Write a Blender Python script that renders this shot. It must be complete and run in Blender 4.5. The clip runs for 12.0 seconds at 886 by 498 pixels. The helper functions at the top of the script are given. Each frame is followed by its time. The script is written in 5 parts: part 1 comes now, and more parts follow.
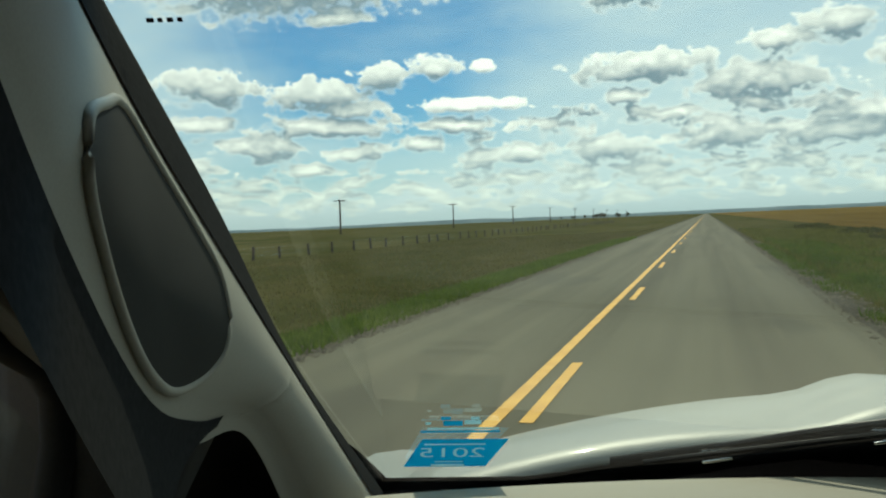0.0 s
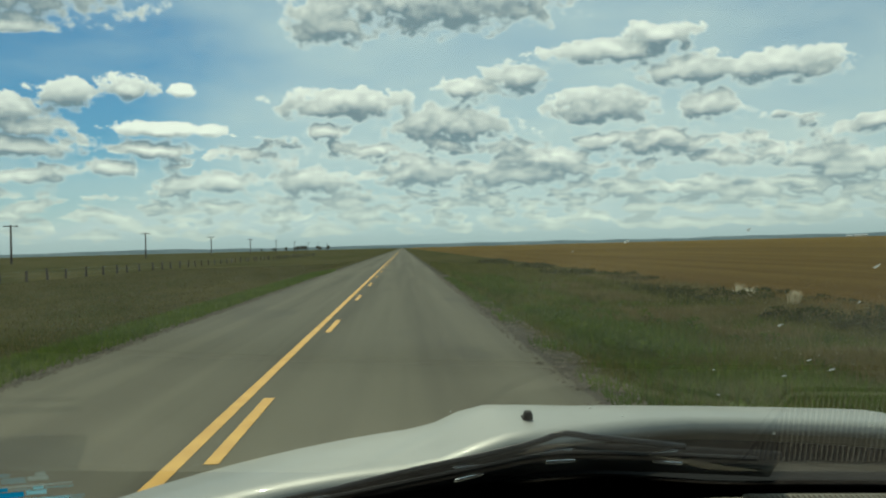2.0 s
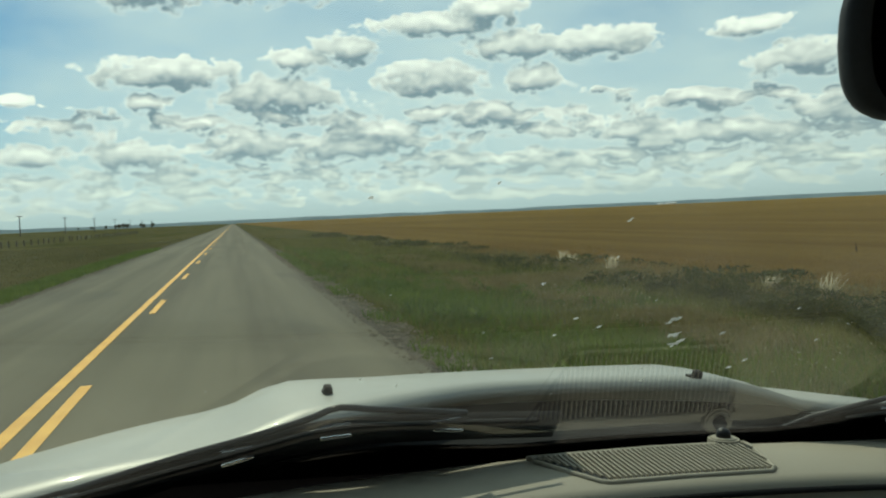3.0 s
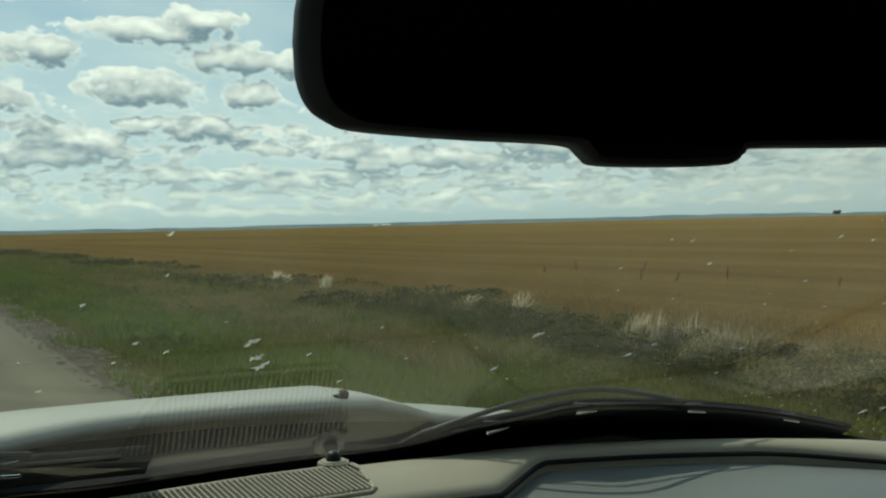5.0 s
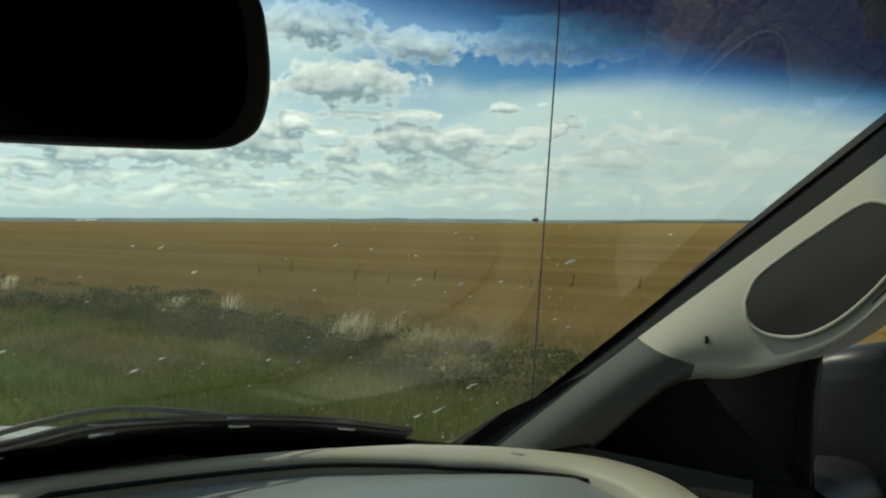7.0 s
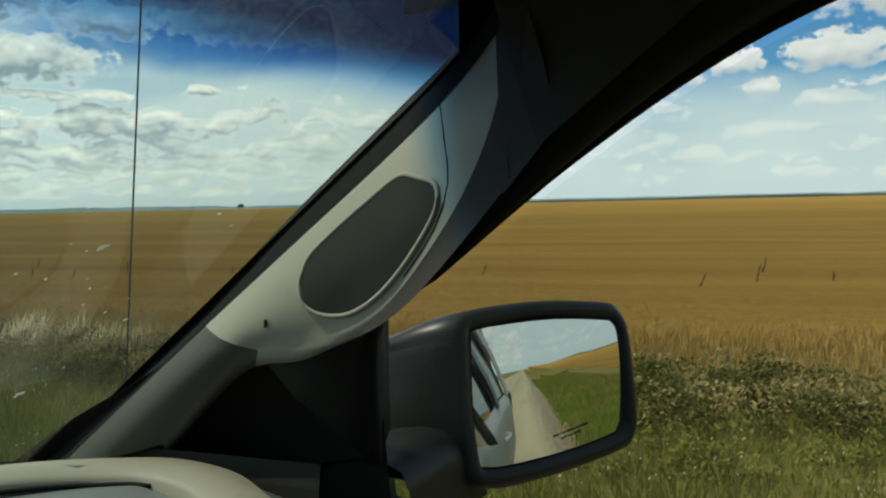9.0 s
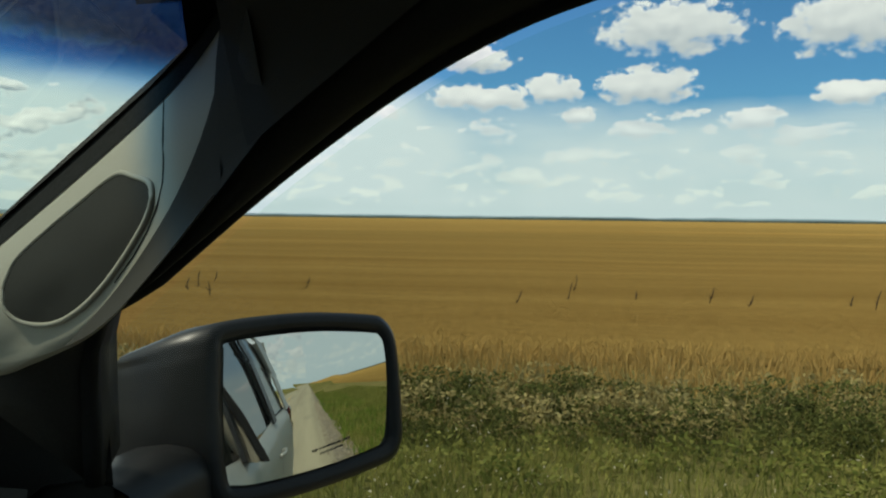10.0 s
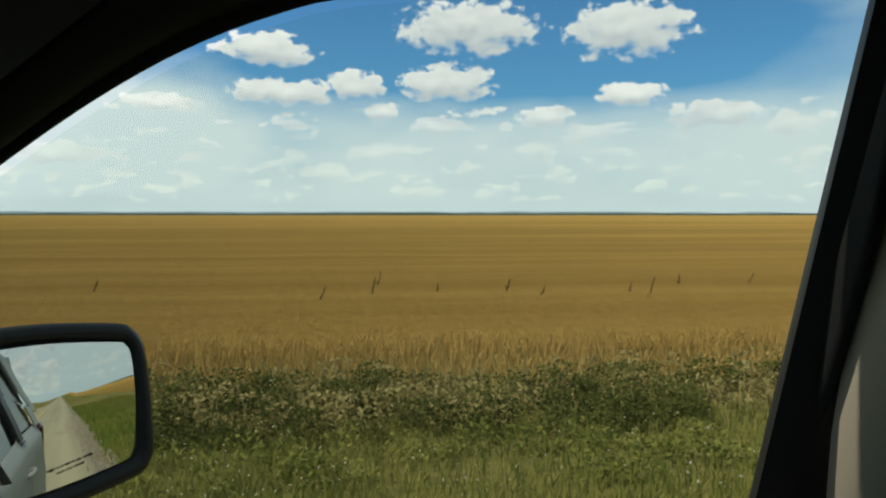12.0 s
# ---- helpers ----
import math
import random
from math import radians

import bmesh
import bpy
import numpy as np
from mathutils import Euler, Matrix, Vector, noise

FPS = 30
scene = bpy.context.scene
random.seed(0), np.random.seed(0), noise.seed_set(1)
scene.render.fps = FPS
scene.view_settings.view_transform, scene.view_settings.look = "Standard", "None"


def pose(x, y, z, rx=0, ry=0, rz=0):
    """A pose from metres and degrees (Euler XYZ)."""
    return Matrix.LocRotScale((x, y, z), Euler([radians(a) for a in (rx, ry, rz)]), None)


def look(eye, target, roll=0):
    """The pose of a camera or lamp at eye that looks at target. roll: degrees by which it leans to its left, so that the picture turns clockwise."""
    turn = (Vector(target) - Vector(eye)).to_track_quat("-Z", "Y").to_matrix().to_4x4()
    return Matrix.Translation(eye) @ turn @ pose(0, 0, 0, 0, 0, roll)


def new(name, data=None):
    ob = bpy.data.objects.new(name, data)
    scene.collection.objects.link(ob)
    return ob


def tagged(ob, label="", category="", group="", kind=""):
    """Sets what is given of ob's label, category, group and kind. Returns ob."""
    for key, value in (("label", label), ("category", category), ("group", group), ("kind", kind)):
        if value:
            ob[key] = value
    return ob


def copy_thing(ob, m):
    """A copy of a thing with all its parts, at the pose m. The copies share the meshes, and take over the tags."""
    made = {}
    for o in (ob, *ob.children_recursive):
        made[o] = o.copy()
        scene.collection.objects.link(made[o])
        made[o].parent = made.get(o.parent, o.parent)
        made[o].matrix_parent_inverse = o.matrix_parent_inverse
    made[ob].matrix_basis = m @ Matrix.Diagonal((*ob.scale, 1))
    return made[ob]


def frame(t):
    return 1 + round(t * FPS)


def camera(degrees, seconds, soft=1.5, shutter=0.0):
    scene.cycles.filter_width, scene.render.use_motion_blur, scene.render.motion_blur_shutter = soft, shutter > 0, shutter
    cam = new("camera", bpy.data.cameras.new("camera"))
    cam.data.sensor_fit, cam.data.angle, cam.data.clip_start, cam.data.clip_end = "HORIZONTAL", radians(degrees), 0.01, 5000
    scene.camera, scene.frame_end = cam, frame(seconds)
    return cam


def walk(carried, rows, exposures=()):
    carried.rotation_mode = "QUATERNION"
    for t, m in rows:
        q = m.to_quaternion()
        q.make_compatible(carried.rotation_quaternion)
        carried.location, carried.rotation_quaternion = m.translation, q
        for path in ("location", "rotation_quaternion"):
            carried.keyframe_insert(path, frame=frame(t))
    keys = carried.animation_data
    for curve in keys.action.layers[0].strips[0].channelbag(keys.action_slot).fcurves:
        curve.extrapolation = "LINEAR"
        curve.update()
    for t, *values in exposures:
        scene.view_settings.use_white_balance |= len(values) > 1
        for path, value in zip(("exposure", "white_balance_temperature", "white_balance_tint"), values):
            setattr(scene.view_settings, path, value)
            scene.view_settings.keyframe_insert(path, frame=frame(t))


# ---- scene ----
from math import sin, cos, pi, exp

cam = camera(56.43, 12.0, soft=2.1)
PATH = [
    (0.0, pose(-0.450, 0.200, 1.512, 88.28, 2.43, 17.73)),
    (0.5, pose(-0.434, 0.215, 1.520, 89.82, 1.58, 12.76)),
    (1.0, pose(-0.412, 0.215, 1.532, 90.72, 1.04, 6.94)),
    (1.5, pose(-0.391, 0.220, 1.511, 89.95, 1.42, 1.79)),
    (2.0, pose(-0.376, 0.229, 1.519, 89.83, 1.45, -2.79)),
    (2.5, pose(-0.347, 0.261, 1.504, 88.99, 1.66, -8.05)),
    (3.0, pose(-0.325, 0.262, 1.510, 87.57, 2.56, -14.25)),
    (3.5, pose(-0.297, 0.268, 1.498, 88.00, 3.27, -19.72)),
    (3.7, pose(-0.274, 0.269, 1.500, 87.75, 2.70, -23.45)),
    (5.3, pose(-0.209, 0.250, 1.504, 88.12, 0.98, -35.59)),
    (5.5, pose(-0.186, 0.242, 1.494, 87.79, 0.53, -37.60)),
    (6.0, pose(-0.157, 0.223, 1.491, 87.24, -0.10, -43.71)),
    (6.5, pose(-0.121, 0.203, 1.512, 87.68, 0.84, -47.05)),
    (7.0, pose(-0.085, 0.186, 1.505, 88.13, -0.16, -52.74)),
    (7.2, pose(-0.082, 0.180, 1.505, 88.30, -0.32, -55.12)),
    (8.8, pose(-0.003, 0.108, 1.503, 87.82, 0.62, -70.62)),
    (9.0, pose(0.015, 0.097, 1.499, 86.89, 1.22, -72.88)),
    (9.5, pose(0.046, 0.062, 1.504, 87.96, 1.47, -80.35)),
    (10.0, pose(0.045, 0.032, 1.493, 87.88, -0.70, -84.72)),
    (10.5, pose(0.053, 0.013, 1.480, 87.71, -0.86, -88.52)),
    (11.0, pose(0.062, -0.008, 1.502, 88.38, -0.57, -93.69)),
    (11.5, pose(0.041, -0.025, 1.503, 89.16, -0.10, -96.59)),
    (12.0, pose(0.037, -0.029, 1.500, 87.64, -0.00, -98.15)),
]
EXPOSURES = [(0.0, 0.05), (0.5, -0.2), (1.0, -0.45), (1.6, -0.38), (2.5, -0.12), (3.5, -0.05), (5.5, -0.1), (7.0, 0.05), (12.0, 0.03)]
walk(cam, PATH, EXPOSURES)

# ---------------------------------------------------------------- sun and sky
SUN_AZ, SUN_EL = -8.0, 50.0          # degrees right of the road, degrees up


def az_el(az, el):
    a, e = radians(az), radians(el)
    return Vector((sin(a) * cos(e), cos(a) * cos(e), sin(e)))


sun = new("sun", bpy.data.lights.new("sun", "SUN"))
sun.data.energy, sun.data.angle, sun.data.color = 3.6, radians(0.6), (1.0, 0.92, 0.77)
sun.matrix_world = look(az_el(SUN_AZ, SUN_EL) * 50, (0, 0, 0))


class Nodes:
    """Short hand for building node trees."""

    def __init__(self, tree):
        self.t = tree
        tree.nodes.clear()

    def add(self, kind, ins=None, **props):
        n = self.t.nodes.new(kind)
        for k, v in props.items():
            setattr(n, k, v)
        for k, v in (ins or {}).items():
            if isinstance(v, bpy.types.NodeSocket):
                self.t.links.new(v, n.inputs[k])
            else:
                n.inputs[k].default_value = v
        return n

    def m(self, op, a, b=0.0, c=0.0, clamp=False):
        return self.add("ShaderNodeMath", {0: a, 1: b, 2: c}, operation=op, use_clamp=clamp).outputs[0]

    def v(self, op, a, b=(0, 0, 0)):
        n = self.add("ShaderNodeVectorMath", {0: a, 1: b}, operation=op)
        return n.outputs["Value"] if op in ("LENGTH", "DOT_PRODUCT", "DISTANCE") else n.outputs[0]

    def ramp(self, x, lo, hi, a=0.0, b=1.0, smooth=True):
        return self.add("ShaderNodeMapRange", {0: x, 1: lo, 2: hi, 3: a, 4: b},
                        interpolation_type="SMOOTHSTEP" if smooth else "LINEAR").outputs[0]

    def mix(self, f, a, b, blend="MIX"):
        n = self.add("ShaderNodeMix", data_type="RGBA", blend_type=blend)
        for k, s in ((0, f), (6, a), (7, b)):
            if isinstance(s, bpy.types.NodeSocket):
                self.t.links.new(s, n.inputs[k])
            else:
                n.inputs[k].default_value = s if k == 0 else (*s, 1) if len(s) == 3 else s
        return n.outputs[2]

    def noise(self, vec, scale, detail=4.0, rough=0.55, distortion=0.0):
        return self.add("ShaderNodeTexNoise", {"Vector": vec, "Scale": scale, "Detail": detail, "Roughness": rough,
                                               "Distortion": distortion}).outputs["Fac"]


world = bpy.data.worlds.new("sky")
scene.world = world
world.use_nodes = True
W = Nodes(world.node_tree)
sky = W.add("ShaderNodeTexSky", sky_type="NISHITA", sun_disc=False, sun_elevation=radians(SUN_EL), sun_rotation=radians(SUN_AZ),
            altitude=600.0, air_density=1.0, dust_density=1.2, ozone_density=2.0)
way = W.add("ShaderNodeTexCoord").outputs["Generated"]
sep = W.add("ShaderNodeSeparateXYZ", {0: way})
dx, dy, dz = sep.outputs
el = W.m("ARCSINE", dz)
az = W.m("ARCTAN2", dx, dy)
ae = W.add("ShaderNodeCombineXYZ", {0: az, 1: el, 2: 0.0}).outputs[0]
deg = W.v("MULTIPLY", ae, (57.2958, 57.2958, 0.0))
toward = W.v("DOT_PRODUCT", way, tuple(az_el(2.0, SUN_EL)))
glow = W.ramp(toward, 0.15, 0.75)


def wobble(scale, detail, rough, amount):
    c = W.add("ShaderNodeTexNoise", {"Vector": deg, "Scale": scale, "Detail": detail, "Roughness": rough}).outputs["Color"]
    return W.v("MULTIPLY", W.v("SUBTRACT", c, (.5, .5, .5)), amount)


# the cumulus that can be told apart: degrees right of the road, degrees up, half width, half height
HIGH_LEFT = [(-28.5, 16.7, 11.5, 2.6), (-24.4, 14.1, 2.6, .46), (-33.2, 9.7, 3.3, 1.27), (-26, 9.2, 3.7, 1.1), (-23.9, 8.2, 2.7, .8), (-21.7, 10.3, 2.1, 1.0),
             (-18, 10.8, 1.9, .82), (-14.4, 10.7, 1.0, .5), (-33.9, 7.2, 2.7, .6), (-24.8, 7.0, 5.3, .85), (-30.3, 5.8, 3.0, .6), (-16.1, 8.2, 3.3, .5), (-12.8, 8.2, .9, .45),
             (-16.7, 6.9, 3.2, .65), (-19, 5.6, 2.1, .65), (-23.6, 5.1, 2.2, .56), (-26.8, 4.0, 2.6, .6), (-12.1, 4.7, 2.0, .8), (-6.2, 4.7, 2.5, 1.0)]
AHEAD = [(-4.8, 15.5, 3.1, 1.8), (3, 16.6, 9.8, 2.0), (-3.8, 10, 5.1, 1.1), (3.2, 8.5, 4.6, 1.5), (4.7, 10.9, 2.3, .85), (8.1, 11.6, 2.3, 1.3), (-5, 8.2, 1.8, .73),
         (-2.1, 6.8, 2.1, .4), (14.9, 12.8, 5.1, .87), (17.9, 13.6, 2.8, .94), (19.4, 11.2, 3.8, 1.1), (13.7, 9.2, 3.8, 1.3), (21.0, 8.9, 2.2, 1.1), (16.7, 6.8, 2.6, .9),
         (1.2, 5.3, 3.0, 1.2), (8.7, 5.0, 4.1, 1.05), (15, 3.7, 2.9, .7), (24.8, 11, 5.0, 1.1), (38, 8.9, 3.6, 1.1), (36.6, 6.8, 1.3, .5), (22.3, 5.4, 1.5, .65)]
BESIDE = [(27.4, 5.2, 1.9, .75), (33.6, 4.7, 4.1, .95), (20.5, 3.7, 2.4, .6), (26.6, 3.7, 2.5, .5), (35, 11.1, 2.8, .7), (42, 5.3, 2.0, 1.1), (50, 5.6, 3.4, 1.1), (48, 3.9, 1.5, .45),
          (44.4, 13.2, 4.4, 1.6), (51.2, 12, 3.3, 1.2), (61, 12.4, 6.7, 1.6), (46.3, 9.6, 4.8, 1.6), (42.5, 6.8, 1.6, .64), (67.5, 5.8, 1.8, .7), (64.1, 4.3, 3.2, .9), (73.5, 4.0, 3.0, .9)]
ABEAM = [(86.4, 11.2, 3.6, 1.1), (87.2, 8.5, 3.8, 1.1), (92.1, 8.9, 2.3, 1.1), (98.3, 9.1, 3.8, 1.4), (100, 12.8, 5.1, 2.0), (110.8, 12.5, 4.6, 2.0), (110.9, 8.2, 2.7, .9),
         (116.4, 6.7, 3.3, 1.05), (120.9, 5.8, 1.9, .9), (94, 7.1, 1.2, .7), (105.4, 6.7, 2.3, .8), (107.7, 5.3, 1.8, .45), (93.7, 4.4, 1.3, .5), (90, 3.0, 2.0, .65), (98.2, 6.2, 2.4, .7), (79.3, 7.4, 2.6, .63)]

# open blue between the clouds: degrees right, up, half width, half height, weight
BLUE = [(-22, 12.6, 15, 5.0, .15), (-20, 8, 13, 3.2, .11), (55, 10.6, 11, 1.9, .14), (104, 11.5, 24, 4.6, .13), (70, 17, 14, 4, .1), (-27, 5.5, 15, 4.5, .08), (0, 3.2, 40, 3.0, .04)]
blue = None
for a, e, w, h, k in BLUE:
    q = W.v("MULTIPLY", W.v("SUBTRACT", W.v("ADD", deg, wobble(0.2, 3.0, 0.5, (5.0, 2.0, 0.0))), (a, e, 0.0)), (1 / w, 1 / h, 0.0))
    k = W.ramp(W.v("LENGTH", q), 0.35, 1.15, k, 0.0)
    blue = k if blue is None else W.m("ADD", blue, k)
bent = W.v("ADD", deg, W.v("ADD", wobble(0.33, 2.0, 0.5, (2.0, 0.7, 0.0)), wobble(1.1, 4.0, 0.6, (0.9, 0.5, 0.0))))


abeam = W.ramp(az, radians(52), radians(80), 0.0, 0.42)      # fewer low clouds on that side


def density(up):
    """How deep in a cloud each direction lies, ragged and smoother, looked up a little higher (degrees) where up is given."""
    at = W.v("ADD", bent, (0.0, up, 0.0)) if up else bent
    straight = W.v("ADD", deg, (0.0, up, 0.0)) if up else deg
    near = None
    for a, e, w, h in HIGH_LEFT + AHEAD + BESIDE + ABEAM:
        w, h = (1.25 * w, 1.3 * h) if a < 75 else (1.1 * w, 1.12 * h)
        n = W.add("ShaderNodeVectorMath", {0: at, 1: (1 / w, 1 / h, 0.0), 2: (-a / w, 0.08 - e / h, 0.0)}, operation="MULTIPLY_ADD").outputs[0]
        r = W.v("LENGTH", n)
        near = r if near is None else W.m("MINIMUM", near, r)
    best = W.m("SUBTRACT", 0.93, near)
    for scale, thr, gain_, lo, hi in ((0.52, 0.375, 2.8, 0.1, 5.2), (0.29, 0.385, 2.6, 1.6, 9.0), (0.15, 0.52, 2.6, 17.0, 60.0)):
        f = W.noise(W.v("MULTIPLY", at, (1.0, 2.7, 0.0)), scale, 2.0, 0.45)
        band = W.m("ADD", W.ramp(el, radians(lo), radians(lo + 1.2), 1.2, 0.0), W.ramp(el, radians(hi - 2), radians(hi), 0.0, 1.2))
        f = W.m("SUBTRACT", W.m("MULTIPLY", W.m("SUBTRACT", f, thr), gain_), W.m("ADD", band, W.m("MULTIPLY_ADD", blue, 2.2, abeam)))
        best = W.m("MAXIMUM", best, f)
    curl = W.noise(W.v("MULTIPLY", straight, (1.0, 1.3, 0.0)), 1.15, 5.0, 0.54)
    tuft = W.noise(W.v("MULTIPLY", straight, (1.0, 1.7, 0.0)), 0.55, 1.5, 0.5)
    ragged = W.m("ADD", W.m("MULTIPLY_ADD", curl, 1.2, -0.6), W.m("MULTIPLY_ADD", tuft, 0.95, -0.475))
    ragged = W.m("MULTIPLY", ragged, W.ramp(el, 0.02, 0.12, 0.75, 1.0))
    full = W.m("MULTIPLY_ADD", ragged, W.ramp(best, -0.30, 0.12, 0.0, 1.0), W.m("MAXIMUM", best, -0.6))
    calm = W.m("MULTIPLY_ADD", ragged, 0.55, W.m("MINIMUM", W.m("MAXIMUM", best, -0.6), 0.75))
    return full, calm


deep, calm = density(0.0)
rise = W.m("SUBTRACT", calm, density(0.75)[1])

# thin high veil, thicker towards the horizon and the sun
veil_n = W.noise(W.v("MULTIPLY", ae, (5.0, 16.0, 1.0)), 1.0, 5.0, 0.55)
sheet_q = W.v("LENGTH", W.v("MULTIPLY", W.v("SUBTRACT", bent, (70.0, 5.5, 0.0)), (1 / 17, 1 / 4.4, 0.0)))
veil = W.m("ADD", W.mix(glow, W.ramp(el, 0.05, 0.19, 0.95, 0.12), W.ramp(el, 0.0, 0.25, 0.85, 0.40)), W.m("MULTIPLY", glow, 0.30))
veil = W.m("ADD", veil, W.m("ADD", W.ramp(sheet_q, 0.7, 1.1, 0.5, 0.0), W.ramp(dy, -0.85, -0.3, 0.5, 0.0)))
veil = W.m("SUBTRACT", W.m("ADD", veil, W.m("MULTIPLY", W.m("SUBTRACT", veil_n, 0.5), 0.9)), W.m("MULTIPLY", blue, 4.5), clamp=True)
clear = W.mix(1.0, sky.outputs[0], (0.040, 0.082, 0.104), "MULTIPLY")
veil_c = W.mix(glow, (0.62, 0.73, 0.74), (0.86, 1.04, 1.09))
picture = W.mix(veil, clear, veil_c)
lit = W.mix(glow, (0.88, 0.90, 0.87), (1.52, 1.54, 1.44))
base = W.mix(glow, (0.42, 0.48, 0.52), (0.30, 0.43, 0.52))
base = W.mix(W.ramp(el, 0.02, 0.15), W.mix(glow, (0.50, 0.58, 0.60), (0.44, 0.59, 0.67)), base)
lit = W.mix(W.ramp(el, 0.03, 0.12), W.mix(1.0, veil_c, (1.42, 1.28, 1.14), "MULTIPLY"), lit)
cover = W.ramp(W.m("DIVIDE", W.m("SUBTRACT", deep, 0.02), W.ramp(rise, -0.4, 0.4, 0.54, 0.24)), 0.0, 1.0)
cover = W.m("MULTIPLY", cover, W.m("SUBTRACT", 1.0, W.m("MULTIPLY", abeam, W.ramp(el, 0.09, 0.14, 1.1, 0.0))))
body = W.ramp(deep, 0.06, 0.45)
light = W.m("MULTIPLY_ADD", rise, 1.0, 0.18, clamp=True)
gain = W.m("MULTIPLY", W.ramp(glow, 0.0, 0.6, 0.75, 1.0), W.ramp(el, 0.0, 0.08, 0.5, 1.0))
shade = W.m("MULTIPLY", W.m("MULTIPLY", W.m("SUBTRACT", 1.0, light), body), gain, clamp=True)
picture = W.mix(cover, picture, W.mix(shade, lit, base))
near_rim = W.ramp(el, 0.0, 0.035, 0.65, 0.0)
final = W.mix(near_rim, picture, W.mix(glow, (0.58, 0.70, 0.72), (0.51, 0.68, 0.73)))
W.add("ShaderNodeOutputWorld", {0: W.add("ShaderNodeBackground", {0: final, 1: 1.0}).outputs[0]})


# ---------------------------------------------------------------- materials
def material(name):
    m = bpy.data.materials.new(name)
    m.use_nodes = True
    return m, Nodes(m.node_tree)


def finish(n, bsdf, height=None, strength=0.3, dist=0.01):
    if height is not None:
        b = n.add("ShaderNodeBump", {"Strength": strength, "Distance": dist, "Height": height})
        n.t.links.new(b.outputs[0], bsdf.inputs["Normal"])
    n.add("ShaderNodeOutputMaterial", {0: bsdf.outputs[0]})


def plain(name, col, rough=0.6, metal=0.0, var=0.12, scale=40.0, bump=0.15, dist=0.0006, spec=0.5, patch=3.0, coat=0.0):
    """Solid stuff with a fine grain and larger soft patches."""
    m, n = material(name)
    at = n.add("ShaderNodeTexCoord").outputs["Object"]
    fine, wide = n.noise(at, scale, 5.0), n.noise(at, patch, 3.0)
    f = n.m("ADD", n.m("MULTIPLY", fine, 0.5), n.m("MULTIPLY", wide, 0.5))
    c = n.mix(n.ramp(f, 0.3, 0.7), tuple(v * (1 - var) for v in col), tuple(min(1, v * (1 + var)) for v in col))
    b = n.add("ShaderNodeBsdfPrincipled", {"Base Color": c, "Roughness": n.ramp(wide, 0.2, 0.8, max(0, rough - .06), min(1, rough + .06)),
                                           "Metallic": metal, "Specular IOR Level": spec, "Coat Weight": coat, "Coat Roughness": 0.05})
    finish(n, b, fine, bump, dist)
    return m


def leafy(name, dark, light, rough=0.7, scale=0.6, trans=0.35):
    """Blades and leaves: colour by island and by patches of the ground."""
    m, n = material(name)
    g = n.add("ShaderNodeNewGeometry")
    wide = n.noise(g.outputs["Position"], scale, 4.0)
    f = n.m("ADD", n.m("MULTIPLY", g.outputs["Random Per Island"], 0.6), n.m("MULTIPLY", n.ramp(wide, .3, .7), 0.4))
    c = n.mix(f, dark, light)
    a = n.add("ShaderNodeBsdfPrincipled", {"Base Color": c, "Roughness": rough, "Specular IOR Level": 0.04, "Diffuse Roughness": 1.0})
    t = n.add("ShaderNodeBsdfTranslucent", {0: c})
    x = n.add("ShaderNodeMixShader", {0: trans, 1: a.outputs[0], 2: t.outputs[0]})
    n.add("ShaderNodeOutputMaterial", {0: x.outputs[0]})
    return m


BEIGE = plain("beige interior plastic", (0.31, 0.28, 0.215), 0.66, var=0.06, scale=900, bump=0.08, dist=0.0003)
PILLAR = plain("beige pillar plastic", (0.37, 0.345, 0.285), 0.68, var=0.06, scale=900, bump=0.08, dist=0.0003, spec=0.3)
# Dark copy of the pillar plastic, with the shade put into its colour.
FOOT_SHADE = plain("pillar plastic toned for shade", (0.085, 0.083, 0.077), 0.7, var=0.08, scale=900, bump=0.08, dist=0.0003, spec=0.25)
GREY_PAD = plain("grey dashboard skin", (0.15, 0.16, 0.16), 0.5, var=0.07, scale=700, bump=0.1, dist=0.0004)
BLACK = plain("black plastic", (0.014, 0.014, 0.0145), 0.42, var=0.2, scale=500, bump=0.2, dist=0.0003, spec=0.3)
DARK_TRIM = plain("dark door trim", (0.030, 0.028, 0.026), 0.75, var=0.2, scale=500, bump=0.25, dist=0.0004, spec=0.2)
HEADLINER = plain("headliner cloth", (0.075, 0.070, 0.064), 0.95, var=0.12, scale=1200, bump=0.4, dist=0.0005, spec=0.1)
DULL = plain("dull black cowl plastic", (0.030, 0.030, 0.030), 1.0, var=0.2, scale=300, bump=0.1, spec=0.0)
RUBBER = plain("black rubber", (0.015, 0.015, 0.015), 0.75, var=0.2, scale=300, spec=0.15)
FRIT = plain("black ceramic edge", (0.012, 0.012, 0.0125), 0.95, var=0.2, scale=200, bump=0, spec=0.0)
PAINT = plain("pewter car paint", (0.33, 0.33, 0.295), 0.48, metal=0.2, var=0.05, scale=25, bump=0.0, coat=0.12)
CASE = plain("black mirror case plastic", (0.05, 0.05, 0.05), 0.55, var=0.1, scale=500, bump=0.1, dist=0.0003, spec=0.3)
CHROME = plain("chrome", (0.75, 0.75, 0.75), 0.18, metal=1.0, var=0.05)
HOUSING = plain("mirror housing plastic", (0.012, 0.0123, 0.0126), 0.36, var=0.08, scale=900, bump=0.0, dist=0.0002, spec=0.16)
GRILLE = plain("speaker cloth", (0.045, 0.044, 0.04), 0.9, var=0.25, scale=2500, bump=0.25, dist=0.0006, spec=0.15)
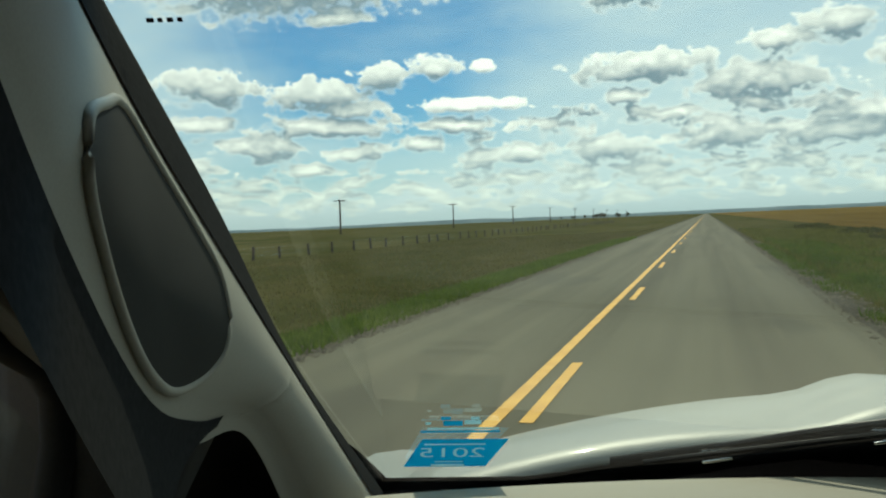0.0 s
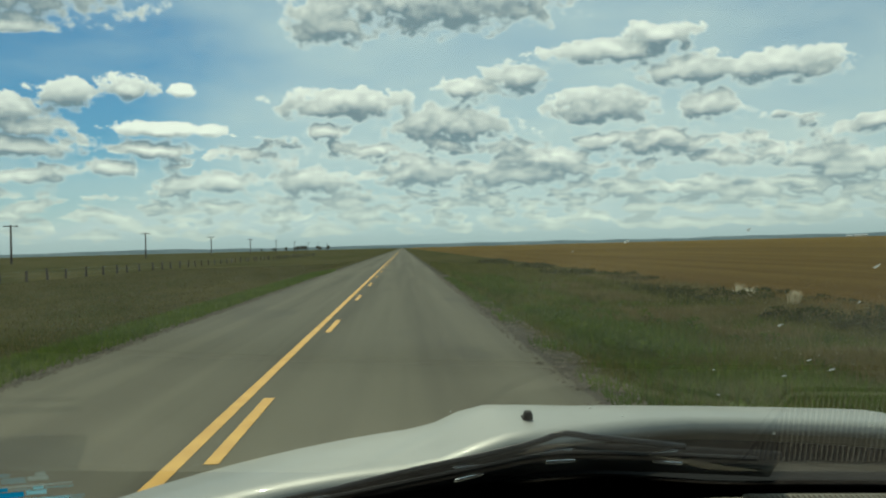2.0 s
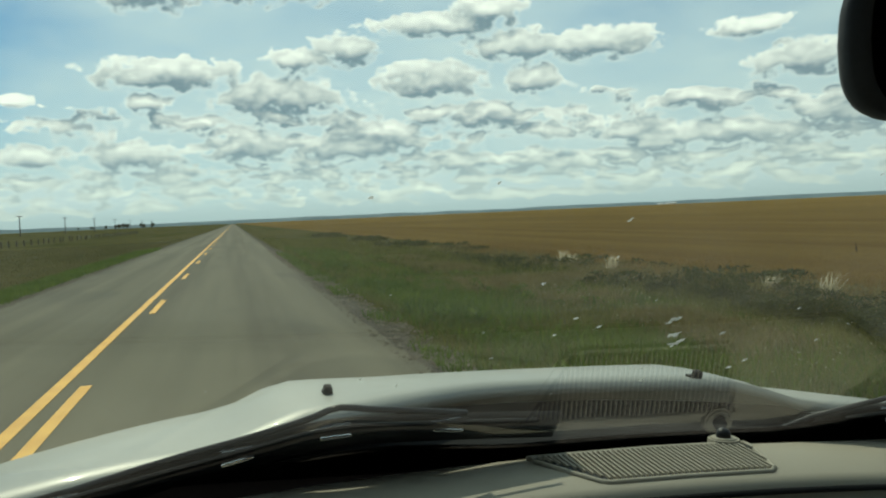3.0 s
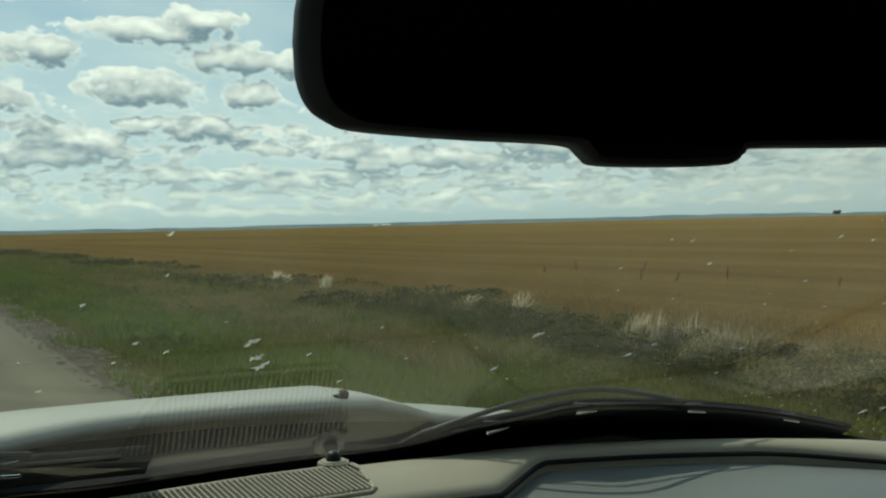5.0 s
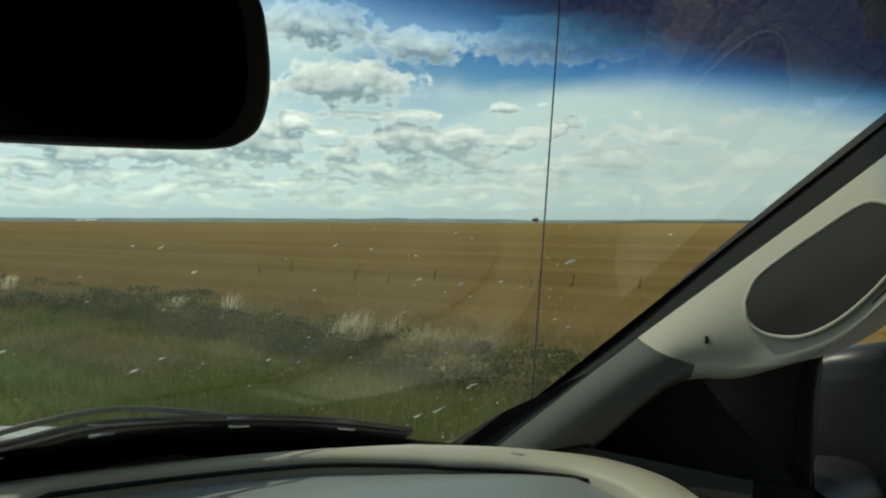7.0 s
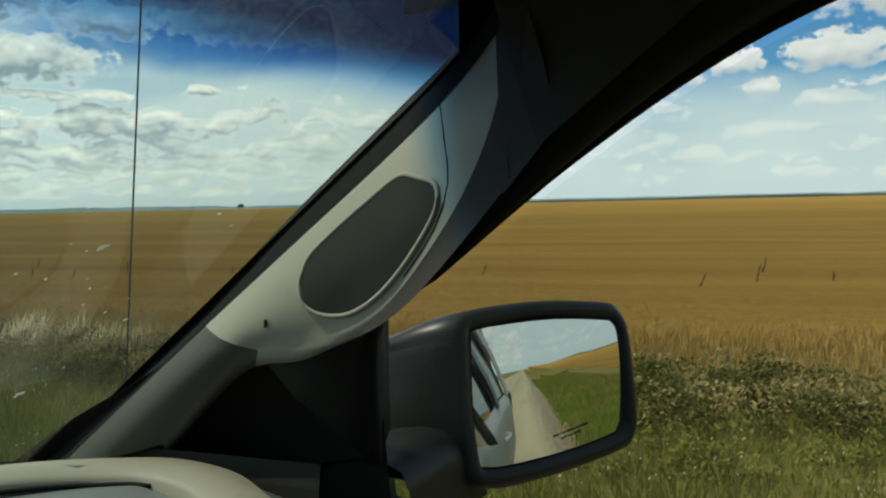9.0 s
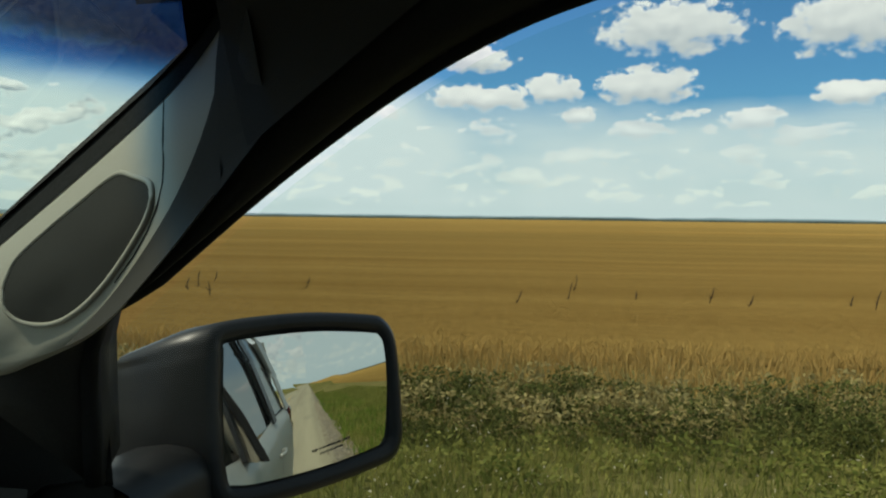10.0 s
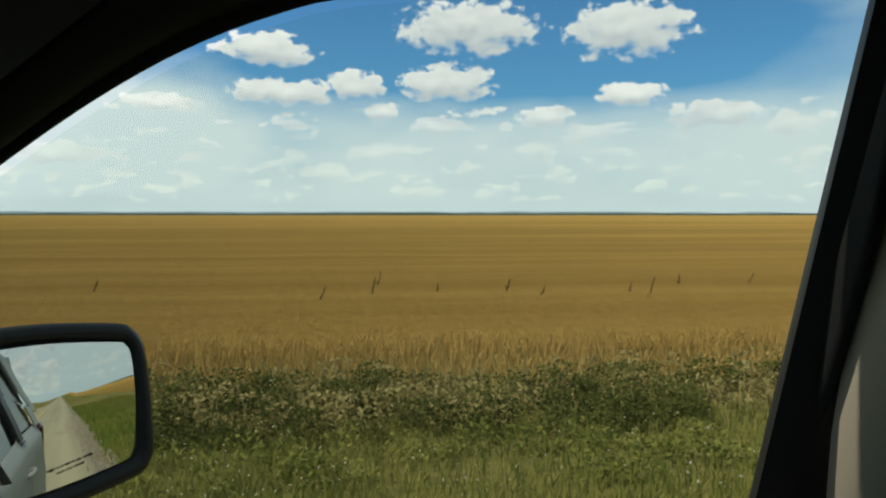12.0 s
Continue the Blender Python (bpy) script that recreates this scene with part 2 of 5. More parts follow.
SPLAT = plain("dried insect mark", (0.86, 0.85, 0.78), 0.8, var=0.25, scale=300)
STICKER_BLUE = leafy("blue vinyl", (0.02, 0.52, 0.76), (0.03, 0.58, 0.82), 0.5, 40.0, 0.55)
STICKER_PALE = leafy("pale blue vinyl", (0.55, 0.84, 0.92), (0.66, 0.88, 0.94), 0.5, 40.0, 0.5)
TAIL = plain("tail lamp", (0.10, 0.012, 0.012), 0.2, var=0.1)
WOOD = plain("grey weathered timber", (0.055, 0.046, 0.038), 0.9, var=0.4, scale=20, bump=0.5, dist=0.01)
WHITE_METAL = plain("white metal cladding", (0.62, 0.62, 0.60), 0.5, var=0.05, scale=2.0)
ROOF_METAL = plain("pale roof metal", (0.6, 0.62, 0.62), 0.45, var=0.08, scale=2.0)


def mirror_material(name, tint, rough):
    m, n = material(name)
    at = n.add("ShaderNodeTexCoord").outputs["Object"]
    smear = n.ramp(n.noise(at, 30.0, 6.0), 0.45, 0.8, rough, rough + 0.05)
    b = n.add("ShaderNodeBsdfPrincipled", {"Base Color": (*tint, 1), "Metallic": 1.0, "Roughness": smear})
    finish(n, b)
    return m


MIRROR = mirror_material("mirror glass", (0.55, 0.58, 0.57), 0.002)
DIM_MIRROR = mirror_material("dimmed mirror glass", (0.07, 0.07, 0.075), 0.06)


def pane_material(name, tint, band=False, dust=0.0, gloss=1.0):
    """Thin glass: it lets light straight through and mirrors by Fresnel; dust scatters a little."""
    m, n = material(name)
    at = n.add("ShaderNodeTexCoord").outputs["Object"]
    col = (*tint, 1)
    if band:
        z = n.add("ShaderNodeSeparateXYZ", {0: at})
        x2 = n.m("MULTIPLY", z.outputs[0], z.outputs[0])
        lvl = n.m("ADD", z.outputs[2], n.m("MULTIPLY", x2, 0.03))
        c1 = n.mix(n.ramp(lvl, 1.576, 1.606), tint, (0.09, 0.32, 0.58))
        col = n.mix(n.ramp(lvl, 1.590, 1.618), c1, (0.003, 0.016, 0.055))
    clear = n.add("ShaderNodeBsdfTransparent", {0: col})
    shine = n.add("ShaderNodeBsdfGlossy", {0: (1, 1, 1, 1), "Roughness": 0.0})
    f = n.m("MULTIPLY", n.add("ShaderNodeFresnel", {0: 1.5}).outputs[0], gloss)
    s = n.add("ShaderNodeMixShader", {0: f, 1: clear.outputs[0], 2: shine.outputs[0]})
    if dust:
        d = n.m("MULTIPLY", n.ramp(n.noise(at, 9.0, 5.0), 0.3, 0.8, 0.35, 1.0), n.ramp(n.noise(at, 260.0, 3.0), 0.35, 0.75, 0.6, 1.4))
        film = n.add("ShaderNodeBsdfTranslucent", {0: (0.8, 0.76, 0.62, 1)})
        s = n.add("ShaderNodeMixShader", {0: n.m("MULTIPLY", d, dust), 1: s.outputs[0], 2: film.outputs[0]})
    n.add("ShaderNodeOutputMaterial", {0: s.outputs[0]})
    return m


# Dust film set heavier, to stand in for haze reflected off the dashboard too.
SCREEN = pane_material("windscreen glass", (0.675, 0.76, 0.69), band=True, dust=0.026, gloss=1.2)
SIDE_GLASS = pane_material("side glass", (0.91, 0.96, 0.91), dust=0.004, gloss=0.7)
REAR_GLASS = pane_material("dark rear glass", (0.03, 0.045, 0.045), gloss=0.4)


def asphalt():
    m, n = material("worn grey asphalt")
    p = n.add("ShaderNodeNewGeometry").outputs["Position"]
    s = n.add("ShaderNodeSeparateXYZ", {0: p})
    stone, mid = n.noise(p, 70.0, 3.0, 0.7), n.noise(p, 6.0, 5.0)
    streak = n.noise(n.v("MULTIPLY", p, (1.6, 0.03, 1.0)), 1.0, 4.0)
    patch = n.noise(n.v("MULTIPLY", p, (0.30, 0.12, 1.0)), 1.0, 3.0)
    c = n.mix(n.ramp(streak, 0.3, 0.7), (0.192, 0.163, 0.103), (0.288, 0.245, 0.153))
    # wheel tracks, polished paler
    def track(x0):
        return n.ramp(n.m("ABSOLUTE", n.m("SUBTRACT", s.outputs[0], x0)), 0.12, 0.55, 1.0, 0.0)
    tr = n.m("ADD", n.m("ADD", track(-1.0), track(0.72)), n.m("ADD", track(-4.1), track(-2.7)))
    c = n.mix(n.m("MULTIPLY", tr, 0.25), c, (0.353, 0.304, 0.194))
    c = n.mix(n.ramp(patch, 0.56, 0.62, 0.0, 0.35), c, (0.146, 0.131, 0.095))
    c = n.mix(n.ramp(stone, 0.35, 0.75, 0.0, 0.35), c, (0.437, 0.395, 0.320))
    c = n.mix(n.ramp(mid, 0.6, 0.8, 0.0, 0.25), c, (0.120, 0.108, 0.077))
    b = n.add("ShaderNodeBsdfPrincipled", {"Base Color": c, "Roughness": 0.85, "Specular IOR Level": 0.05, "Diffuse Roughness": 1.0})
    finish(n, b, stone, 0.5, 0.006)
    return m


def line_paint():
    m, n = material("worn yellow road paint")
    p = n.add("ShaderNodeNewGeometry").outputs["Position"]
    w = n.noise(p, 35.0, 6.0, 0.7)
    c = n.mix(n.ramp(n.noise(p, 2.5, 3.0), .3, .7), (0.68, 0.33, 0.022), (0.80, 0.42, 0.04))
    c = n.mix(n.ramp(w, 0.60, 0.72, 0.0, 0.75), c, (0.15, 0.14, 0.12))
    b = n.add("ShaderNodeBsdfPrincipled", {"Base Color": c, "Roughness": 0.7})
    finish(n, b, w, 0.3, 0.002)
    return m


def soil_and_turf():
    """The ground: rough grassland with dry, green and bare patches."""
    m, n = material("dry prairie turf")
    p = n.add("ShaderNodeNewGeometry").outputs["Position"]
    big, mid, fine = n.noise(p, 0.012, 5.0), n.noise(n.v("MULTIPLY", p, (1.0, 0.45, 1.0)), 0.16, 5.0), n.noise(p, 7.0, 6.0, 0.7)
    c = n.mix(n.ramp(mid, 0.35, 0.68), (0.100, 0.105, 0.026), (0.205, 0.170, 0.058))
    c = n.mix(n.ramp(big, 0.42, 0.62, 0.0, 0.6), c, (0.215, 0.175, 0.068))
    c = n.mix(n.ramp(fine, 0.35, 0.7, 0.0, 0.55), c, (0.045, 0.050, 0.016))
    s = n.add("ShaderNodeSeparateXYZ", {0: p})
    # bare gravelly dirt along the asphalt
    edge = n.m("ADD", s.outputs[0], n.m("MULTIPLY", n.m("SUBTRACT", n.noise(p, 1.1, 4.0), 0.5), 1.2))
    dirt = n.m("MULTIPLY", n.ramp(edge, 1.6, 2.0, 1.0, 0.0), n.ramp(edge, -5.8, -5.35))
    c = n.mix(dirt, c, n.mix(n.ramp(n.noise(p, 55.0, 3.0), .3, .7), (0.14, 0.115, 0.085), (0.26, 0.23, 0.18)))
    b = n.add("ShaderNodeBsdfPrincipled", {"Base Color": c, "Roughness": 0.95, "Specular IOR Level": 0.0, "Diffuse Roughness": 1.0})
    finish(n, b, fine, 0.8, 0.06)
    return m


def wheat_cover():
    m, n = material("ripe wheat cover")
    p = n.add("ShaderNodeNewGeometry").outputs["Position"]
    rows = n.noise(n.v("MULTIPLY", p, (1.0, 0.04, 1.0)), 0.35, 5.0, 0.6)
    big, fine = n.noise(n.v("MULTIPLY", p, (1.0, 0.25, 1.0)), 0.02, 4.0), n.noise(p, 5.0, 6.0, 0.75)
    c = n.mix(n.ramp(rows, 0.3, 0.7), (0.31, 0.183, 0.050), (0.43, 0.270, 0.080))
    c = n.mix(n.ramp(big, 0.4, 0.65, 0.0, 0.5), c, (0.25, 0.165, 0.050))
    c = n.mix(n.ramp(fine, 0.4, 0.75, 0.0, 0.45), c, (0.17, 0.10, 0.028))
    b = n.add("ShaderNodeBsdfPrincipled", {"Base Color": c, "Roughness": 0.95, "Specular IOR Level": 0.0, "Diffuse Roughness": 1.0})
    finish(n, b, n.m("ADD", fine, rows), 1.0, 0.22)
    return m


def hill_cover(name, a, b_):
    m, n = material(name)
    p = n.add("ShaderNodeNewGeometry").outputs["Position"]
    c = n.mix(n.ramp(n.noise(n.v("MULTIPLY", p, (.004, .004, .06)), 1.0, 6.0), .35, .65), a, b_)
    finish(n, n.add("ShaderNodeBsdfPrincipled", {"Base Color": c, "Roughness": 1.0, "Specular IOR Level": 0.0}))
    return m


ASPHALT, YELLOW, TURF, WHEAT_COVER = asphalt(), line_paint(), soil_and_turf(), wheat_cover()
# Distance haze is put into the hills' blue-grey base colour.
HILL = hill_cover("haze-toned far hills", (0.135, 0.19, 0.215), (0.19, 0.25, 0.27))
TREELINE = hill_cover("far dark woods", (0.045, 0.055, 0.045), (0.075, 0.08, 0.06))
GRASS = leafy("verge grass", (0.088, 0.112, 0.020), (0.31, 0.285, 0.075), trans=0.2)
PASTURE = leafy("dry pasture grass", (0.115, 0.114, 0.036), (0.28, 0.24, 0.088), trans=0.15)
LUSH = leafy("green verge grass", (0.065, 0.125, 0.012), (0.22, 0.29, 0.045), trans=0.25)
WHEAT = leafy("ripe wheat", (0.36, 0.225, 0.066), (0.45, 0.295, 0.098), trans=0.1)
WEED = leafy("weeds", (0.050, 0.060, 0.014), (0.17, 0.17, 0.046), scale=1.2, trans=0.2)
DRY = leafy("dry straw grass", (0.22, 0.17, 0.062), (0.42, 0.34, 0.14), scale=1.5, trans=0.15)
SEED = leafy("pale seed heads", (0.50, 0.43, 0.29), (0.76, 0.68, 0.50), trans=0.5)
DEAD = leafy("brown dead stalks", (0.06, 0.04, 0.025), (0.16, 0.11, 0.06))
TREE_LEAF = leafy("far tree leaves", (0.03, 0.045, 0.02), (0.06, 0.075, 0.035))


# ---------------------------------------------------------------- mesh helpers
def sm(a, b, x):
    t = max(0.0, min(1.0, (x - a) / (b - a)))
    return t * t * (3 - 2 * t)


def linked(name, mesh, mat, parent=None, label="", smooth=False):
    mesh.materials.append(mat)
    if smooth:
        mesh.shade_smooth()
    ob = new(name, mesh)
    if parent is not None:
        ob.parent = parent
    if label:
        ob["label"] = label
    return ob


def part(name, bm, mat, parent=None, label="", smooth=False):
    bmesh.ops.recalc_face_normals(bm, faces=bm.faces)
    mesh = bpy.data.meshes.new(name)
    bm.to_mesh(mesh)
    bm.free()
    return linked(name, mesh, mat, parent, label, smooth)


def add_box(bm, m, size, bevel=0.0):
    made = bmesh.ops.create_cube(bm, size=1.0, matrix=m @ Matrix.Diagonal((*size, 1)))
    if bevel:
        edges = {e for v in made["verts"] for e in v.link_edges}
        bmesh.ops.bevel(bm, geom=list(edges), offset=bevel, segments=2, affect="EDGES", profile=0.5)


def add_rod(bm, a, b, r1, r2, seg=8):
    a, b = Vector(a), Vector(b)
    q = (b - a).to_track_quat("Z", "Y").to_matrix().to_4x4()
    bmesh.ops.create_cone(bm, cap_ends=True, segments=seg, radius1=r1, radius2=r2, depth=(b - a).length,
                          matrix=Matrix.Translation((a + b) / 2) @ q)


def sheet(rows, thick=None):
    """A bmesh grid through rows of points; thick: a vector to push its back side by."""
    bm = bmesh.new()
    grid = [[bm.verts.new(p) for p in r] for r in rows]
    for r in range(len(grid) - 1):
        for c in range(len(grid[0]) - 1):
            bm.faces.new((grid[r][c], grid[r][c + 1], grid[r + 1][c + 1], grid[r + 1][c]))
    if thick is not None:
        made = bmesh.ops.extrude_face_region(bm, geom=bm.faces[:])
        for v in made["geom"]:
            if isinstance(v, bmesh.types.BMVert):
                v.co += Vector(thick)
    return bm


def face_cabin(ob):
    """Turn a pane's faces towards the cabin."""
    me = ob.data
    c = sum((f.center.dot(f.normal) - Vector((0, -0.6, 1.25)).dot(f.normal) for f in me.polygons), 0.0)
    if c > 0:
        me.flip_normals()
    return ob


def curve(pts, n):
    """n points along a smooth curve through a few control points."""
    pts = [Vector(p) for p in pts]
    ext = [pts[0] * 2 - pts[1], *pts, pts[-1] * 2 - pts[-2]]
    out = []
    for i in range(n):
        u = i / (n - 1) * (len(pts) - 1)
        k = min(int(u), len(pts) - 2)
        t = u - k
        a, b, c, d = ext[k:k + 4]
        out.append(0.5 * (2 * b + (c - a) * t + (2 * a - 5 * b + 4 * c - d) * t * t + (3 * b - a - 3 * c + d) * t ** 3))
    return out


def tube(pts, r, seg=8, closed=False):
    """A bmesh tube along points."""
    bm = bmesh.new()
    pts = [Vector(p) for p in pts]
    n, rings = len(pts), []
    for i, p in enumerate(pts):
        d = pts[(i + 1) % n] - pts[i - 1] if closed else pts[min(i + 1, n - 1)] - pts[max(i - 1, 0)]
        q = d.to_track_quat("Z", "Y")
        rings.append([bm.verts.new(p + q @ Vector((cos(2 * pi * k / seg) * r, sin(2 * pi * k / seg) * r, 0))) for k in range(seg)])
    for i in range(n if closed else n - 1):
        a, b = rings[i], rings[(i + 1) % n]
        for k in range(seg):
            bm.faces.new((a[k], a[(k + 1) % seg], b[(k + 1) % seg], b[k]))
    if not closed:
        bm.faces.new(rings[0]), bm.faces.new(rings[-1])
    return bm


def rounded(w, h, r, n=6):
    """Outline of a rounded rectangle."""
    out = []
    for cx, cy, a0 in ((w / 2 - r, h / 2 - r, 0), (-w / 2 + r, h / 2 - r, 90), (-w / 2 + r, -h / 2 + r, 180), (w / 2 - r, -h / 2 + r, 270)):
        for i in range(n + 1):
            a = radians(a0 + 90 * i / n)
            out.append((cx + r * cos(a), cy + r * sin(a)))
    return out


def stuff_mesh(name, verts, faces, mat, label, category, parent=None, smooth=False):
    me = bpy.data.meshes.new(name)
    v = np.asarray(verts, np.float32)
    f = np.asarray(faces, np.int32)
    me.vertices.add(len(v)), me.loops.add(f.size), me.polygons.add(len(f))
    me.vertices.foreach_set("co", v.ravel())
    me.loops.foreach_set("vertex_index", f.ravel())
    me.polygons.foreach_set("loop_start", np.arange(0, f.size, f.shape[1], dtype=np.int32))
    me.update(calc_edges=True)
    return tagged(linked(name, me, mat, parent), label, category, kind="stuff")


def text_part(name, words, size, m, mat, parent, depth=0.0003, label=""):
    """Words in the built-in font as a mesh."""
    cu = bpy.data.curves.new(name, "FONT")
    cu.body, cu.size, cu.extrude, cu.align_x, cu.align_y = words, size, depth, "CENTER", "CENTER"
    tmp = new(name + " curve", cu)
    bpy.context.view_layer.update()
    me = bpy.data.meshes.new_from_object(tmp.evaluated_get(bpy.context.evaluated_depsgraph_get()))
    bpy.data.objects.remove(tmp)
    me.transform(m)
    return linked(name, me, mat, parent, label)


# ---------------------------------------------------------------- ground, road, fields
def ground_z(x):
    """Height of the land across the road: embankment, shallow ditches, fields."""
    pts = ((-4000, 2.0), (-90, 0.2), (-45, -0.55), (-28, -0.6), (-13, -0.5), (-9, -0.42), (-6.4, -0.16), (-5.2, -0.03), (1.6, -0.03),
           (2.4, -0.06), (4.2, -0.24), (6.2, -0.30), (8.2, -0.26), (9.6, -0.22), (40, -0.25), (400, -0.2), (4000, -0.5))
    for (a, za), (b, zb) in zip(pts, pts[1:]):
        if a <= x <= b:
            return za + (zb - za) * (x - a) / (b - a)
    return pts[0][1] if x < 0 else pts[-1][1]


def drift(x, y):
    """The verge narrows from the stretch ahead to the stretch beside the car."""
    return x - 1.35 * (1 - sm(-1, 16, y)) * sm(3.5, 7.0, x) * (1 - sm(30, 80, x))


def steps(*spans):
    out = []
    for a, b, n in spans:
        out += [a + (b - a) * i / n for i in range(n)]
    return out + [spans[-1][1]]


def bumps(x, y):
    off = -5.4 < x < 1.9
    return 0.0 if off else 0.045 * noise.noise((x * 0.45, y * 0.3, 0)) + 0.03 * noise.noise((x * 1.7, y * 1.3, 5))


xs = steps((-4800, -600, 10), (-600, -100, 12), (-100, -30, 14), (-30, -5.2, 34), (-5.2, 1.6, 4), (1.6, 14, 40), (14, 60, 20), (60, 600, 14), (600, 4800, 10))
ys = steps((-4800, -400, 10), (-400, -30, 14), (-30, -12, 14), (-12, 45, 90), (45, 150, 40), (150, 700, 24), (700, 4800, 12))
ground = tagged(part("ground", sheet([[(x, y, ground_z(x) + (bumps(x, y) if abs(x) < 100 and abs(y) < 200 else 0)) for x in xs] for y in ys]), TURF, smooth=True),
                "dry olive prairie grassland with shallow roadside ditches", "ground", kind="structure")


def road_edge(y, side):
    return (1.47 if side > 0 else -5.05) + 0.09 * noise.noise((y * 0.35, side * 9.0, 0)) + 0.05 * noise.noise((y * 1.9, side * 5.0, 3))


ry = steps((-900, -60, 20), (-60, 60, 300), (60, 260, 100), (260, 1600, 40))
cross = (0.0, 0.004, 0.06, 0.25, 0.5, 0.75, 0.94, 0.996, 1.0)
road_rows = []
for y in ry:
    l, r = road_edge(y, -1), road_edge(y, 1)
    road_rows.append([(l + (r - l) * c, y, (-0.05 if c in (0.0, 1.0) else 0.0) + 0.02 * (1 - (2 * c - 1) ** 2) * 0) for c in cross])
road = tagged(part("road", sheet(road_rows), ASPHALT), "worn grey two-lane asphalt highway with crumbling edges", "road", kind="structure")

lane_line = sheet([[(-2.105, y, 0.004), (-1.985, y, 0.004)] for y in steps((-60, 1600, 60))], (0, 0, 0.003))
part("centre_line", lane_line, YELLOW, road, "solid yellow centre line")
dash_mesh = None
for k in range(-6, 34):
    y0 = 6.2 + k * 9.2
    if dash_mesh is None:
        d = part("lane_dash", sheet([[(-1.84, t, 0.004), (-1.73, t, 0.004)] for t in (0.0, 0.9, 1.7, 2.6)], (0, 0, 0.003)), YELLOW, road, "short yellow centre dash")
        dash_mesh = d.data
    else:
        d = new("lane_dash", dash_mesh)
        d.parent = road
    d.location.y = y0

# ripe wheat: a rough cover to the horizon, with stalks in front of it
wx = steps((11.5, 30, 30), (30, 120, 30), (120, 700, 14), (700, 4600, 10))
wy = steps((-4600, -400, 8), (-400, -40, 14), (-40, 80, 110), (80, 300, 40), (300, 4600, 16))
wheat_field = tagged(part("wheat_field", sheet([[(drift(x, y), y, ground_z(x) + 0.19 * sm(11.5, 12.2, x) + 0.05 * noise.noise((x * 0.8, y * 0.25, 2)) + 0.02 * noise.noise((x * 3, y * 2, 7))
                     if x < 120 else ground_z(x) + 0.2) for x in wx] for y in wy]), WHEAT_COVER, smooth=True),
                     "ripe golden wheat field reaching the horizon", "field", kind="structure")


def blades(name, spots, height, width, lean, mat, label, category, seed, heads=0.0):
    """Grass or stalks: one bent, tapered blade of two faces at every spot."""
    r = np.random.RandomState(seed)
    n = len(spots)
    h = height * (0.55 + 0.75 * r.rand(n))
    w = width * (0.6 + 0.8 * r.rand(n))
    a = r.rand(n) * 2 * pi
    la, lm = r.rand(n) * 2 * pi, lean * h * r.rand(n)
    s = np.asarray(spots)
    side = np.stack([np.cos(a), np.sin(a), np.zeros(n)], 1) * w[:, None] / 2
    tip = np.stack([np.cos(la) * lm, np.sin(la) * lm, h], 1)
    mid = tip * np.array([0.35, 0.35, 0.58])
    wide = 0.85 if not heads else heads
    v = np.stack([s - side, s + side, s + mid + side * wide, s + mid - side * wide, s + tip], 1).reshape(-1, 3)
    b = np.arange(n)[:, None] * 5
    f = np.concatenate([b + np.array([[0, 1, 2]]), b + np.array([[0, 2, 3]]), b + np.array([[3, 2, 4]])])
    return stuff_mesh(name, v, f, mat, label, category)


GX = np.array([-60, -45, -28, -13, -9, -6.4, -5.2, 1.6, 2.4, 4.2, 6.2, 8.2, 9.6, 40, 400])
GZ = np.array([ground_z(x) for x in GX])


def spots(n, x0, x1, y0, y1, seed, clump=0.0):
    r = np.random.RandomState(seed)
    x, y = x0 + (x1 - x0) * r.rand(n), y0 + (y1 - y0) * r.rand(n)
    if clump:
        k = np.array([noise.noise((a * clump, b * clump, seed)) for a, b in zip(x, y)])
        keep = k > -0.05 + 0.25 * (r.rand(n) - 0.5)
        x, y = x[keep], y[keep]
    x = np.array([drift(a, b) for a, b in zip(x, y)])
    return np.stack([x, y, np.interp(x, GX, GZ) - 0.02], 1)


blades("verge_grass", spots(85000, 2.0, 8.4, -9, 22, 1), 0.16, 0.009, 0.8, GRASS, "short olive verge grass between road and weeds", "grass", 11)
blades("verge_grass", spots(26000, 2.0, 8.6, 20, 75, 2), 0.24, 0.035, 0.7, GRASS, "short olive verge grass along the road", "grass", 12)
blades("green_grass", spots(30000, 2.2, 4.6, 2, 45, 3, 0.5), 0.26, 0.016, 0.8, LUSH, "green clumpy grass on the road shoulder", "grass", 13)
blades("green_grass", spots(22000, 1.55, 3.4, 1, 40, 33, 0.9), 0.15, 0.014, 0.9, LUSH, "bright green tufts creeping over the asphalt edge", "grass", 43)
blades("dry_grass", spots(26000, 5.3, 6.9, 8, 34, 34, 0.35), 0.24, 0.013, 1.0, DRY, "straw-coloured mown strip in the ditch", "grass", 44)
blades("dry_grass", spots(16000, 3.6, 9.0, 17.5, 20.5, 35, 0.5), 0.22, 0.016, 1.0, DRY, "straw-coloured track across the ditch", "grass", 45)
blades("verge_grass", spots(22000, 1.9, 9.0, -45, -8, 36), 0.22, 0.03, 0.8, GRASS, "short olive verge grass behind the car", "grass", 46)
blades("green_grass", spots(9000, 1.8, 4.6, -40, 2, 37, 0.5), 0.22, 0.025, 0.8, LUSH, "green clumpy grass on the road shoulder", "grass", 47)
blades("green_grass", spots(26000, 2.0, 7.2, 4, 24, 38, 0.35), 0.17, 0.014, 0.9, LUSH, "bright green grass patches in the ditch", "grass", 48)
blades("left_verge_grass", spots(26000, -6.9, -5.2, 4, 60, 4), 0.17, 0.022, 0.8, LUSH, "green grass bank along the asphalt edge", "grass", 14)
